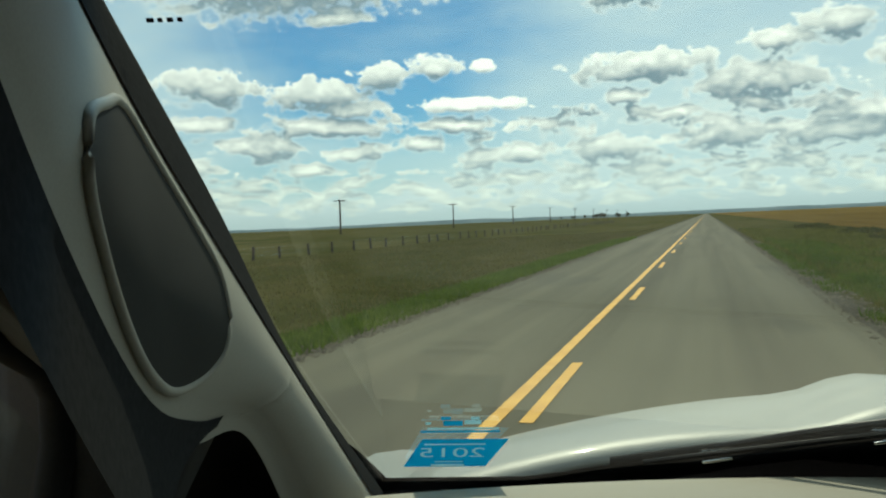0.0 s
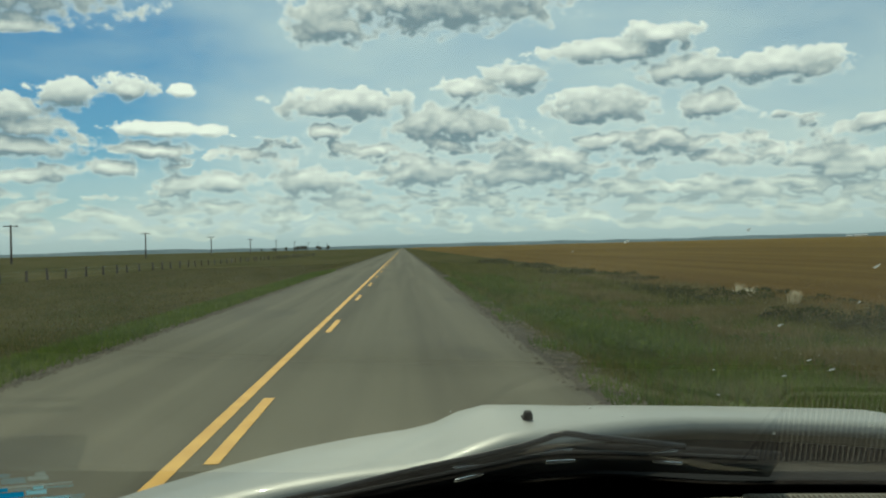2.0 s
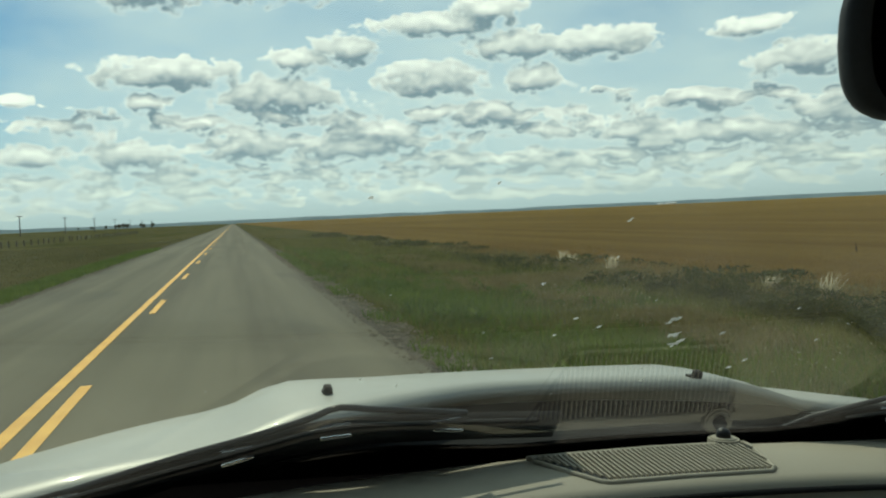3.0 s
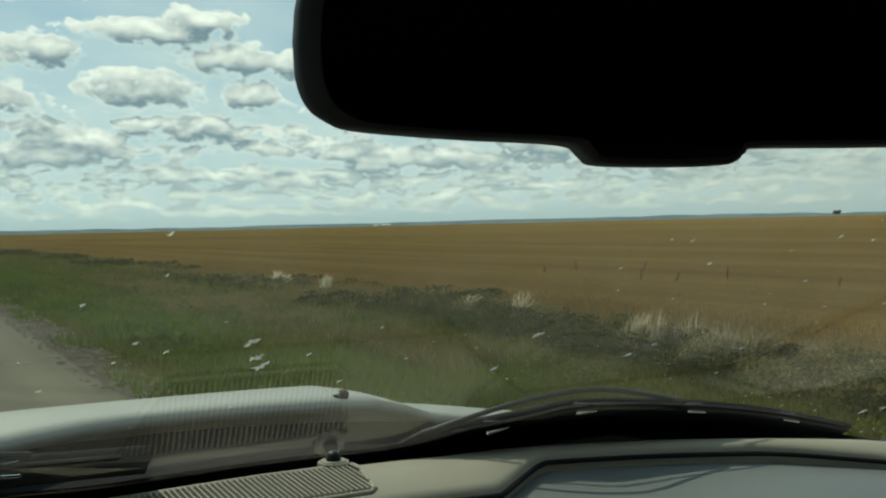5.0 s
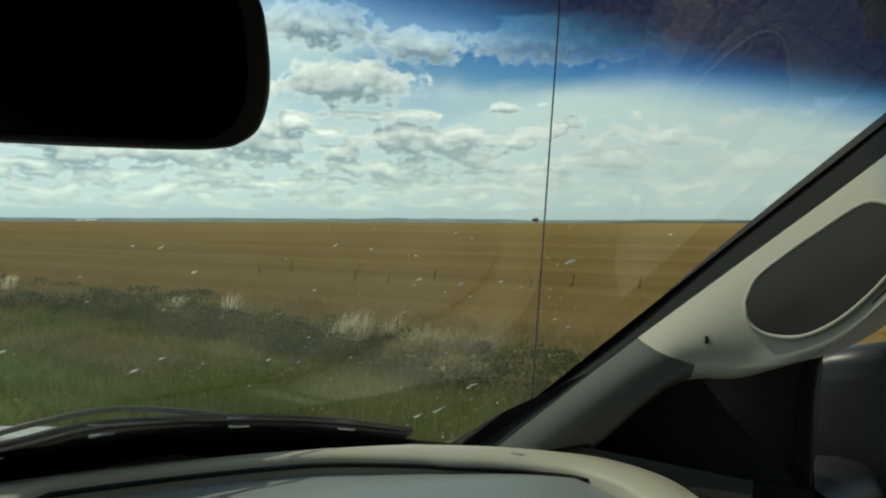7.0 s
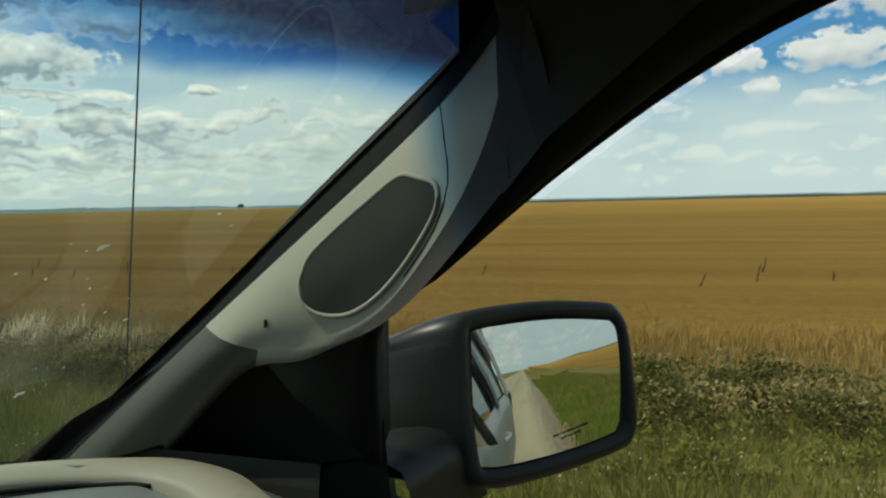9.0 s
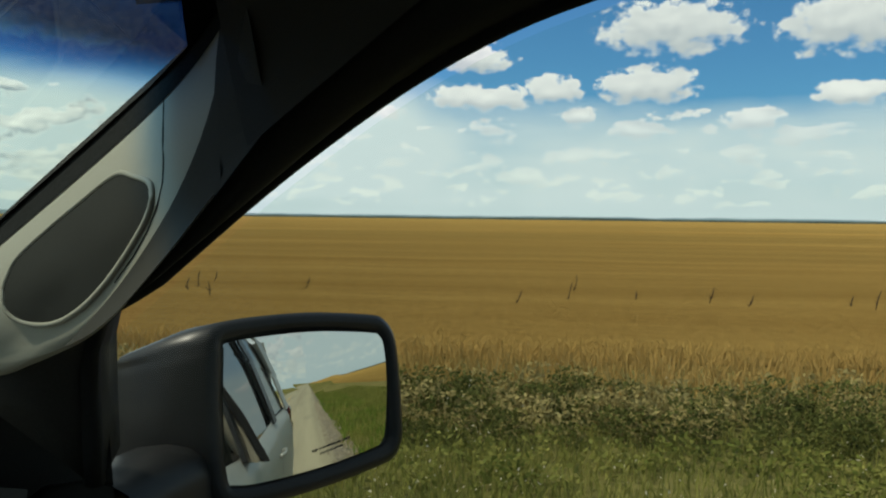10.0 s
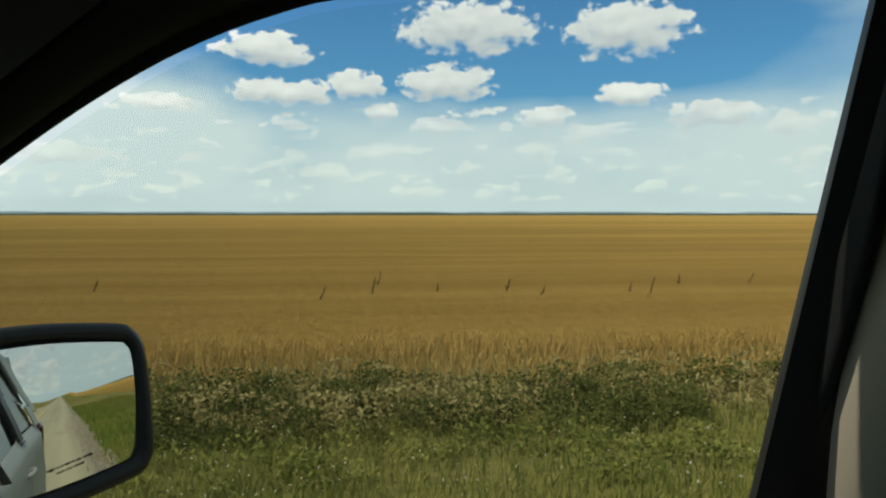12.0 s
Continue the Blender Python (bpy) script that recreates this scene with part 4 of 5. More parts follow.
well = part("defrost_vent", sheet([[on_strip(vent_side(0, t) + (vent_side(1, t) - vent_side(0, t)) * i / 10, t, 0.0006) for i in range(11)] for t in (0.022, 0.036, 0.055, 0.074)]), BLACK, trim, "slatted beige windscreen vent")
slat_mesh = None
for k in range(42):
    x = -0.100 + 0.172 * k / 41
    t1 = VENT_T1 - 0.001
    for (front, back) in VENT_SIDES:
        if min(front, back) < x < max(front, back):
            t1 = min(t1, VENT_T0 + (x - front) / (back - front) * (VENT_T1 - VENT_T0))
    whole = t1 == VENT_T1 - 0.001
    if slat_mesh is None or not whole:
        bm = bmesh.new()
        a, b = on_strip(0, VENT_T0, 0.0026) - on_strip(0, VENT_T0), on_strip(0.003, max(t1, VENT_T0 + 0.003), 0.0026) - on_strip(0, VENT_T0)
        vs = [bm.verts.new(q + Vector((dx_, 0, dz_))) for q in (a, b) for dx_, dz_ in ((-0.0006, 0), (0.0006, 0), (0.0009, -0.003), (-0.0009, -0.003))]
        for f in ((0, 1, 5, 4), (1, 2, 6, 5), (2, 3, 7, 6), (3, 0, 4, 7), (0, 1, 2, 3), (4, 5, 6, 7)):
            bm.faces.new([vs[i] for i in f])
        o = part("slat", bm, BEIGE, trim)
        if whole:
            slat_mesh = o.data
    else:
        o = new("slat", slat_mesh)
        o.parent = trim
    o.location = on_strip(x, VENT_T0)
rim = [on_strip(x, t) for x, t in ((-0.108, 0.019), (0.0, 0.019), (0.077, 0.019), (0.0775, 0.025), (0.0750, 0.050), (0.0705, 0.071), (0.064, 0.078), (0.0, 0.078), (-0.064, 0.078), (-0.070, 0.075), (-0.090, 0.048))]
part("vent_rim", tube(rim, 0.0022, 6, True), BEIGE, trim, smooth=True)
bm = bmesh.new()
for r1, r2, h, up in ((0.0130, 0.0124, 0.005, 0.0), (0.0108, 0.0100, 0.0012, 0.0031)):
    bmesh.ops.create_cone(bm, cap_ends=True, segments=28, radius1=r1, radius2=r2, depth=h, matrix=Matrix.Translation(on_strip(0.0625, 0.013, up)))
sensor = part("light_sensor", bm, BEIGE, trim, "black domed light sensor on a beige foot", smooth=False)
bm = bmesh.new()
bmesh.ops.create_uvsphere(bm, u_segments=20, v_segments=12, radius=0.0060, matrix=Matrix.Translation(on_strip(0.0625, 0.013, 0.0052)))
part("dome", bm, BLACK, sensor, smooth=True)

# front pillars, their speaker grilles and door frames, on both sides
PILLAR_GLASS = [(0.704, 0.815, 1.255), (0.698, 0.65, 1.380), (0.682, 0.52, 1.478), (0.671, 0.41, 1.560), (0.657, 0.345, 1.607), (0.62, 0.29, 1.645)]
PILLAR_BACK = [(0.702, 0.665, 1.285), (0.678, 0.555, 1.372), (0.668, 0.482, 1.384), (0.645, 0.415, 1.405), (0.618, 0.338, 1.465), (0.583, 0.248, 1.550)]
FRAME = [(0.760, 0.478, 1.26), (0.714, 0.450, 1.389), (0.692, 0.382, 1.435), (0.663, 0.293, 1.496), (0.645, 0.228, 1.537), (0.632, 0.175, 1.567), (0.623, 0.123, 1.592),
         (0.617, 0.072, 1.610), (0.616, 0.023, 1.621), (0.624, -0.084, 1.630), (0.640, -0.242, 1.634), (0.652, -0.345, 1.634)]
GRILLE_RIM = [(0.413, 0.46), (0.413, 0.62), (0.445, 0.76), (0.51, 0.845), (0.588, 0.865), (0.663, 0.845), (0.725, 0.79), (0.762, 0.71), (0.752, 0.57), (0.69, 0.42), (0.630, 0.31), (0.55, 0.29), (0.488, 0.295), (0.437, 0.33)]


def pillar_at(s_, u, side, push=0.0):
    """A place on the pillar's trim: s_ up the pillar, u from the glass to the door."""
    a, b = curve(PILLAR_GLASS, 41), curve(PILLAR_BACK, 41)
    i = max(0.0, min(39.999, s_ * 40))
    k = int(i)
    p, q = a[k].lerp(a[k + 1], i - k), b[k].lerp(b[k + 1], i - k)
    bulge = 0.018 * sin(pi * min(1, u * 1.05)) + push
    v = p.lerp(q, u) + Vector((-bulge, -bulge * 0.45, -bulge * 0.1))
    return Vector((v.x * side + 0.009 * (1 - u), v.y, v.z))


def foot(s_):
    """How far the trim flares, by the height up the pillar."""
    return 1 - sm(0.28, 0.55, s_)


for side in (-1, 1):
    rows = [[pillar_at(i / 36, u, side) for u in (-0.12, 0.0, 0.1, 0.25, 0.45, 0.65, 0.82, 0.93, 1.0)]
            + [pillar_at(i / 36, 1.0, side) + Vector((side * a * (0.35 + 0.65 * foot(i / 36)), b * foot(i / 36), -c * foot(i / 36))) for a, b, c in ((0.003, 0.004, 0.007), (0.010, 0.010, 0.013), (0.022, 0.018, 0.017), (0.045, 0.03, 0.018))[:4 if side > 0 else 1]] for i in [k * 0.5 for k in range(68)]]
    low = 17
    pillar = part("pillar_trim", sheet(rows[low:]), PILLAR, car, "beige moulded windscreen pillar trim", smooth=True)
    # The right foot gets the shade-dark colour, the left the plain trim.
    part("pillar_foot", sheet(rows[:low + 1]), FOOT_SHADE if side > 0 else PILLAR, pillar, "foot of the pillar trim", smooth=True)
    part("pillar_seal", sheet([[pillar_at(i / 36, u, side, 0.0012) for u in (-0.12, -0.02, 0.06, 0.12 if side > 0 else 0.2)] for i in range(37)]), DULL, pillar, "black seal along the glass", smooth=True)
    ring = curve([(*p, 0) for p in GRILLE_RIM + GRILLE_RIM[:1]], 57)[:-1]
    bm = bmesh.new()
    mid = bm.verts.new(pillar_at(0.59, 0.63, side, 0.0015))
    outer = [bm.verts.new(pillar_at(p.x, p.y, side, 0.0015)) for p in ring]
    half = [bm.verts.new(pillar_at(0.59 + (p.x - 0.59) * .5, 0.63 + (p.y - 0.63) * .5, side, 0.0015)) for p in ring]
    for k in range(len(ring)):
        j = (k + 1) % len(ring)
        bm.faces.new((outer[k], outer[j], half[j], half[k]))
        bm.faces.new((half[k], half[j], mid))
    part("speaker_grille", bm, GRILLE, pillar, "dark cloth speaker grille", smooth=True)
    part("grille_rim", tube([pillar_at(p.x, p.y, side, 0.0006) for p in ring], 0.0022, 8, True), PILLAR, pillar, smooth=True)
    if side > 0:
        bm = bmesh.new()
        add_box(bm, Matrix.Translation(pillar_at(0.32, 0.62, side, 0.001)), (0.002, 0.003, 0.007), 0.0008)
        part("trim_clip", bm, DARK_TRIM, pillar, "small dark trim clip")
        part("pillar_seam", tube([pillar_at(a, u, side, 0.0001) for a, u in ((0.715, 0.06), (0.742, 0.22), (0.763, 0.38), (0.780, 0.52), (0.788, 0.64), (0.78, 0.74), (0.763, 0.81), (0.73, 0.86), (0.688, 0.89))], 0.0005, 6), RUBBER, pillar, "thin dark joint in the trim")
    # Headliner tone over the pillar top, in place of its fade into shade.
    part("pillar_upper", sheet([[pillar_at(i / 36, u, side, 0.0012) for u in (-0.12, 0.1, 0.3, 0.5, 0.7, 0.85, 1.0, 1.08)] for i in (32.7, 33.5, 34.2, 35, 36)]), HEADLINER, car, "upper pillar, dark in place of shade", smooth=True)
    if side > 0:
        # Dark sheet laid over the trim's back edge where it falls into shade.
        edge = curve([(0.56, 1.0, 0), (0.62, 0.965, 0), (0.70, 0.93, 0), (0.77, 0.88, 0), (0.83, 0.80, 0), (0.88, 0.66, 0), (0.92, 0.45, 0)], 19)
        part("pillar_flank", sheet([[pillar_at(p.x, p.y + (1.005 + 0.055 * sm(0, 8, i) - p.y) * k, side, 0.0015) for k in (0, 0.3, 0.7, 1.0)] for i, p in enumerate(edge)]), HEADLINER, car, "pillar flank, darkened in place of shade", smooth=True)
    else:
        # Added black strip: stands for the trim's fade into shade, hides what lies behind.
        part("pillar_flank", sheet([[pillar_at(0.31 + 0.61 * k / 20, u, side, 0.0015) for u in (0.925, 0.985, 1.0 + 0.1 * sm(0, 10, k), 1.005 + 0.3 * sm(0, 10, k))] for k in range(21)]), DULL, car, "black strip put in for shade along the pillar", smooth=True)
    top_a, top_b = Vector(PILLAR_GLASS[-1]), Vector(PILLAR_BACK[-1])
    rows = [[Vector((side * p.x, p.y, p.z)) for p in (top_a.lerp(top_b, u) + Vector((-0.006, 0.012, -0.012)), (top_a + Vector((-.03, -.10, .012))).lerp(top_b + Vector((-.01, -.10, .07)), u), Vector((0.56, 0.1, 1.67)).lerp(Vector((0.565, 0.08, 1.64)), u))] for u in (-0.4, -0.1, 0.3, 0.7, 1.1)]
    part("headliner_corner", sheet(rows), HEADLINER, car, "dark headliner corner", smooth=True)
    # dark door frame between trim and side window
    n = 30
    back = curve(PILLAR_BACK[1:] + [(0.57, 0.16, 1.615), (0.565, 0.04, 1.65), (0.56, -0.1, 1.665), (0.56, -0.33, 1.67)], n)
    edge = [p + Vector((0.0, 0.004, 0.010)) for p in curve(FRAME, n)]
    rows = []
    for i in range(n):
        a, b = Vector(back[i]), Vector(edge[i])
        rows.append([Vector((side * p.x, p.y, p.z)) for p in (a + Vector((0.012, -0.004, 0.004)), a.lerp(b, 0.35) + Vector((-0.008, -0.01, 0)), a.lerp(b, 0.75) + Vector((-0.004, -0.008, 0.0)), b, b + Vector((0.03, 0.0, 0.012)))])
    part("door_frame", sheet(rows, (side * 0.012, 0.0, 0.012)), DARK_TRIM, car, "dark door frame", smooth=True)
    part("weatherstrip", tube([(side * (p.x + 0.004), p.y + 0.004, p.z + 0.012) for p in curve(FRAME, 40)], 0.009, 8), RUBBER, car, "black rubber window seal", smooth=True)
    # dark triangle and door panel under the pillar
    rows = [[(side * x, y, z) for y, z in zip((0.478, 0.56, 0.66, 0.78, 0.88), zz)] for x, zz in ((0.700, (1.392, 1.385, 1.36, 1.30, 1.24)), (0.745, (1.393, 1.38, 1.33, 1.27, 1.2)), (0.766, (1.39, 1.37, 1.30, 1.24, 1.18)),
                                                                                    (0.79, (1.22, 1.22, 1.22, 1.2, 1.15)), (0.80, (0.9, 0.9, 0.9, 0.9, 0.9)))]
    part("door_corner", sheet(rows), DARK_TRIM, car, "dark mirror corner panel", smooth=True)
    part("dash_side", sheet([[(side * x, y, z) for y in (0.50, 0.58, 0.66, 0.74)] for x, z in ((0.705, 1.28), (0.70, 1.26), (0.695, 1.2), (0.69, 1.0))]), DARK_TRIM, car, "dark panel beside the dashboard")
    # door panel below the window
    rows = [[(side * x, y, z) for y in (0.52, 0.2, -0.2, -0.6, -1.2, -1.6, -2.4)] for x, z in ((0.83, 1.165), (0.78, 1.175), (0.755, 1.16), (0.74, 1.0), (0.75, 0.5))]
    part("door_panel", sheet(rows), DARK_TRIM, car, "dark inner door panel", smooth=True)
    # centre pillar: black seal, dark edge, beige trim
    for name, mat, y0, y1, x_in, lab in (("centre_pillar_edge", RUBBER, -0.008, -0.025, 0.0, "black centre pillar edge"), ("centre_pillar_trim", BEIGE, -0.026, -0.17, -0.004, "beige centre pillar trim")):
        rows = []
        for t in [i / 10 for i in range(11)]:
            c = Vector((0.632, -0.304, 1.66)).lerp(Vector((0.930, -0.280, 1.15)), t)
            rows.append([(side * (c.x + dx_), c.y + y, c.z) for dx_, y in (((0.02, y0), (x_in - 0.006, y0 - 0.004), (x_in - 0.012, (y0 + y1) / 2), (x_in - 0.006, y1), (0.02, y1)) if mat is RUBBER else
                                                                                   ((0.02, y0), (-0.014, y0 - 0.002), (-0.06, y0 - 0.016), (-0.10, y0 - 0.05), (-0.115, y1)))])
        part(name, sheet(rows), mat, car, lab, smooth=True)
    # glass of the doors
    top = curve(FRAME[1:], 24)
    rows = [[(side * (p.x + 0.012), p.y, p.z) for p in top], [(side * (0.832), p.y, 1.16) for p in curve([(0, 0.52, 0), (0, 0.15, 0), (0, -0.255, 0)], 24)]]
    face_cabin(part("side_window", sheet(rows), SIDE_GLASS, car, "clear side window", smooth=True))
    rows = [[(side * 0.685, y, 1.635) for y in (-0.39, -0.7, -1.12)], [(side * 0.842, y, 1.16) for y in (-0.35, -0.7, -1.24)]]
    face_cabin(part("rear_window", sheet(rows), REAR_GLASS, car, "dark rear door window", smooth=True))
    rows = [[(side * 0.682, y, 1.62) for y in (-1.26, -1.6, -2.0)], [(side * 0.836, y, 1.18) for y in (-1.38, -1.7, -2.25)]]
    face_cabin(part("quarter_window", sheet(rows), REAR_GLASS, car, "dark quarter window", smooth=True))
    for y0, y1, yb0, yb1 in ((-0.305, -0.40, -0.245, -0.36), (-1.12, -1.27, -1.24, -1.39), (-2.0, -2.36, -2.25, -2.62)):
        rows = [[(side * 0.712, y, 1.655) for y in (y0, (y0 + y1) / 2, y1)], [(side * 0.872, y, 1.16) for y in (yb0, (yb0 + yb1) / 2, yb1)]]
        part("outer_pillar", sheet(rows, (-side * 0.015, 0, 0)), BLACK if y0 > -2 else PAINT, car, "black outer door pillar")
    rows = [[(side * x, y, z) for y in (0.42, 0.1, -0.4, -1.2, -2.0, -2.5)] for x, z in ((0.60, 1.705), (0.66, 1.69), (0.695, 1.675), (0.70, 1.655))]
    part("roof_rail", sheet(rows), PAINT, car, "pewter roof side", smooth=True)
    # outer pillar beside the windscreen
    a, b = curve(PILLAR_GLASS, 20), curve([(0.84, 0.60, 1.20), (0.79, 0.52, 1.37), (0.765, 0.42, 1.46), (0.745, 0.34, 1.52), (0.72, 0.22, 1.59), (0.70, 0.1, 1.64)], 20)
    part("outer_front_pillar", sheet([[(side * (p.x + 0.062), p.y + 0.005, p.z + 0.004), (side * (q.x + 0.012), q.y + 0.03, q.z + 0.015)] for p, q in zip(a, b)], (0, -0.008, -0.008)), PAINT, car, "pewter windscreen pillar", smooth=True)
    # body side with a soft shoulder
    rows = []
    for y in steps((2.02, 0.9, 10), (0.9, -2.3, 24), (-2.3, -2.85, 6)):
        tuck = 0.16 * sm(1.5, 2.05, y) + 0.10 * sm(-2.4, -2.85, y)
        zt = 1.165 if y < 0.95 else min(1.185, hood_z(0.74, y) - 0.012)
        rows.append([(side * (x - tuck), y, zt if z is None else min(z, zt - 0.02)) for x, z in ((0.70 if y > 0.95 else 0.83, None), (0.852, None), (0.885, 1.10), (0.91, 0.98), (0.925, 0.82), (0.915, 0.62), (0.90, 0.5), (0.86, 0.36))])
    body_side = part("body_side", sheet(rows), PAINT, car, "pewter painted body side", smooth=True)
    for y in (-0.16, -1.16):
        part("door_handle", tube(curve([(side * 0.905, y, 1.02), (side * 0.935, y - 0.03, 1.025), (side * 0.935, y - 0.12, 1.025), (side * 0.905, y - 0.15, 1.02)], 12), 0.012, 8), PAINT, body_side, smooth=True)
    for y in (-0.27, -1.28):
        part("door_gap", sheet([[(side * 0.9275, y, 0.80), (side * 0.9275, y - 0.008, 0.80)], [(side * 0.914, y, 0.99), (side * 0.914, y - 0.008, 0.99)]]), RUBBER, body_side)
    bm = bmesh.new()
    add_box(bm, pose(side * 0.84, -2.66, 1.0), (0.10, 0.2, 0.34), 0.03)
    part("tail_lamp", bm, TAIL, car, "dark red tail lamp")
    for y in (1.42, -1.72):
        bm = bmesh.new()
        turn = pose(side * 0.80, y, 0.365, 0, 90, 0)
        bmesh.ops.create_cone(bm, cap_ends=True, segments=40, radius1=0.365, radius2=0.365, depth=0.235, matrix=turn)
        bmesh.ops.bevel(bm, geom=[e for e in bm.edges if abs(e.calc_face_angle(0)) > 1], offset=0.04, segments=3, affect="EDGES")
        tyre = part("wheel", bm, RUBBER, car, "black tyre on an alloy rim", smooth=True)
        bm = bmesh.new()
        bmesh.ops.create_cone(bm, cap_ends=True, segments=32, radius1=0.22, radius2=0.20, depth=0.02, matrix=pose(side * 0.92, y, 0.365, 0, side * 90, 0))
        part("rim", bm, CHROME, tyre)
        part("wheel_arch", tube([(side * 0.90, y + cos(a) * 0.43, 0.365 + sin(a) * 0.43) for a in [pi * i / 14 for i in range(15)]], 0.03, 8), BLACK, car, "black wheel arch lip", smooth=True)

# roof, tail, front, floor: the shell that closes the cabin
roof_x = [-0.60 + 1.2 * i / 12 for i in range(13)]
roof_y = [0.40, 0.33, 0.2, -0.3, -1.0, -1.8, -2.3, -2.5]


def roof_point(x, y, drop):
    return (x, y - (0.25 * x * x if y > 0 else 0), 1.755 - 0.05 * (x / 0.6) ** 2 - 0.05 * sm(0.1, 0.45, y) - 0.06 * sm(-2.0, -2.5, y) - drop)


part("roof", sheet([[roof_point(x, y, 0) for x in roof_x] for y in roof_y], (0, 0, -0.012)), PAINT, car, "pewter roof", smooth=True)
part("headliner", sheet([[(x * 1.03, roof_point(x, y, 0)[1] - 0.025, roof_point(x, y, 0.036)[2]) for x in roof_x] for y in roof_y], (0, 0, 0.008)), HEADLINER, car, "dark cloth headliner", smooth=True)
part("tailgate", sheet([[(x, -2.5 - 0.35 * (1.68 - z) / 1.3, z) for x in (-0.72, -0.4, 0, 0.4, 0.72)] for z in (1.68, 1.4, 1.15, 0.8, 0.36)], (0, 0.02, 0)), PAINT, car, "pewter tailgate")
face_cabin(part("rear_glass", sheet([[(x, -2.515 - 0.35 * (1.68 - z) / 1.3, z) for x in (-0.58, 0, 0.58)] for z in (1.6, 1.2)]), REAR_GLASS, car, "dark tailgate window"))
part("front_panel", sheet([[(x, 2.06 - 0.12 * x * x + b, hood_z(x, 2.02) - 0.02 - d) for x in (-0.76, -0.6, -0.45, -0.2, 0, 0.2, 0.45, 0.6, 0.76)] for b, d in ((-0.02, 0.0), (0.05, 0.12), (0.08, 0.35), (0.02, 0.52))], (0, -0.02, 0)), PAINT, car, "pewter front panel", smooth=True)
part("grille", sheet([[(x, 2.13 - 0.12 * x * x, z) for x in (-0.45, 0, 0.45)] for z in (0.95, 0.75)], (0, -0.01, 0)), BLACK, car, "black radiator grille")
for s in (-1, 1):
    bm = bmesh.new()
    add_box(bm, pose(s * 0.60, 2.03, 0.80), (0.26, 0.12, 0.14), 0.03)
    part("headlamp", bm, CHROME, car, "clear headlamp")
part("cabin_floor", sheet([[(x, y, 0.42) for x in (-0.85, 0, 0.85)] for y in (0.9, -2.7)], (0, 0, -0.04)), DARK_TRIM, car, "dark cabin carpet")
part("bulkhead", sheet([[(x, 0.9, z) for x in (-0.8, 0, 0.8)] for z in (1.24, 0.4)], (0, 0.02, 0)), BLACK, car, "dark bulkhead")

# inside mirror
RVM = Matrix.Translation((-0.012, 0.4445, 1.5305)) @ pose(0, 0, 0, 0, 0, -24.8)
outline = [(-0.1235, 0.006), (-0.1225, -0.006), (-0.1195, -0.0135), (-0.1145, -0.0178), (-0.105, -0.0205), (-0.072, -0.0225), (-0.0365, -0.0238), (-0.0297, -0.0276), (-0.0225, -0.0306), (0.017, -0.0300), (0.0245, -0.0268),
           (0.0305, -0.0238), (0.072, -0.0226), (0.104, -0.0212), (0.1135, -0.0185), (0.1195, -0.0125), (0.1222, -0.001), (0.1215, 0.014), (0.1185, 0.0275), (0.111, 0.0375), (0.098, 0.042), (0.0, 0.045), (-0.100, 0.042), (-0.115, 0.034), (-0.122, 0.020)]
ring = [p.to_2d() for p in curve([(*p, 0) for p in outline + outline[:1]], 126)[:-1]]
bm = bmesh.new()
loops = [[bm.verts.new(RVM @ Vector((p.x * k, d, p.y * k))) for p in ring] for k, d in ((0.93, -0.0035), (0.98, -0.003), (1.0, 0.001), (0.985, 0.010), (0.85, 0.028), (0.4, 0.038))]
for a, b in zip(loops, loops[1:]):
    for i in range(len(ring)):
        j = (i + 1) % len(ring)
        bm.faces.new((a[i], a[j], b[j], b[i]))
bm.faces.new(loops[-1])
rear_view = part("rear_view_mirror", bm, CASE, car, "black rear-view mirror with a wide lower bulge", smooth=True)
bm = bmesh.new()
bm.faces.new([bm.verts.new(RVM @ Vector((p.x * 0.935, -0.003, max(p.y, -0.022) * 0.93))) for p in ring])
part("mirror_glass", bm, DIM_MIRROR, rear_view, "dimmed dark mirror glass")
part("mirror_stalk", tube([RVM @ Vector(p) for p in ((0, 0.03, 0.0), (0.003, 0.05, 0.02), (0.005, 0.065, 0.055))], 0.011, 10), BLACK, rear_view, smooth=True)

# passenger-side mirror, its convex glass turned to the road behind
centre, face = Vector((0.936, 0.258, 1.300)), Vector((-0.597, -0.790, 0.139)).normalized()
right = face.cross(Vector((0, 0, 1))).normalized()
right = right if right.x > 0 else -right
upw = face.cross(right).normalized()
upw = upw if upw.z > 0 else -upw
GLASS = [(-0.107, 0.062), (-0.098, 0.0705), (-0.004, 0.0735), (0.088, 0.0665), (0.106, 0.061), (0.1125, 0.046), (0.1135, 0.005), (0.1115, -0.046), (0.108, -0.060), (0.094, -0.066), (0.015, -0.0735), (-0.062, -0.0755), (-0.098, -0.0725), (-0.109, -0.062), (-0.111, 0.003)]


def on_mirror(u, w, out=0.0):
    return centre + right * u + upw * w + face * out


def bowed(u, w):
    """How far the convex glass, tipped a little down, stands out."""
    return 0.046 * w - (u * u + w * w) / (2 * 1.4)


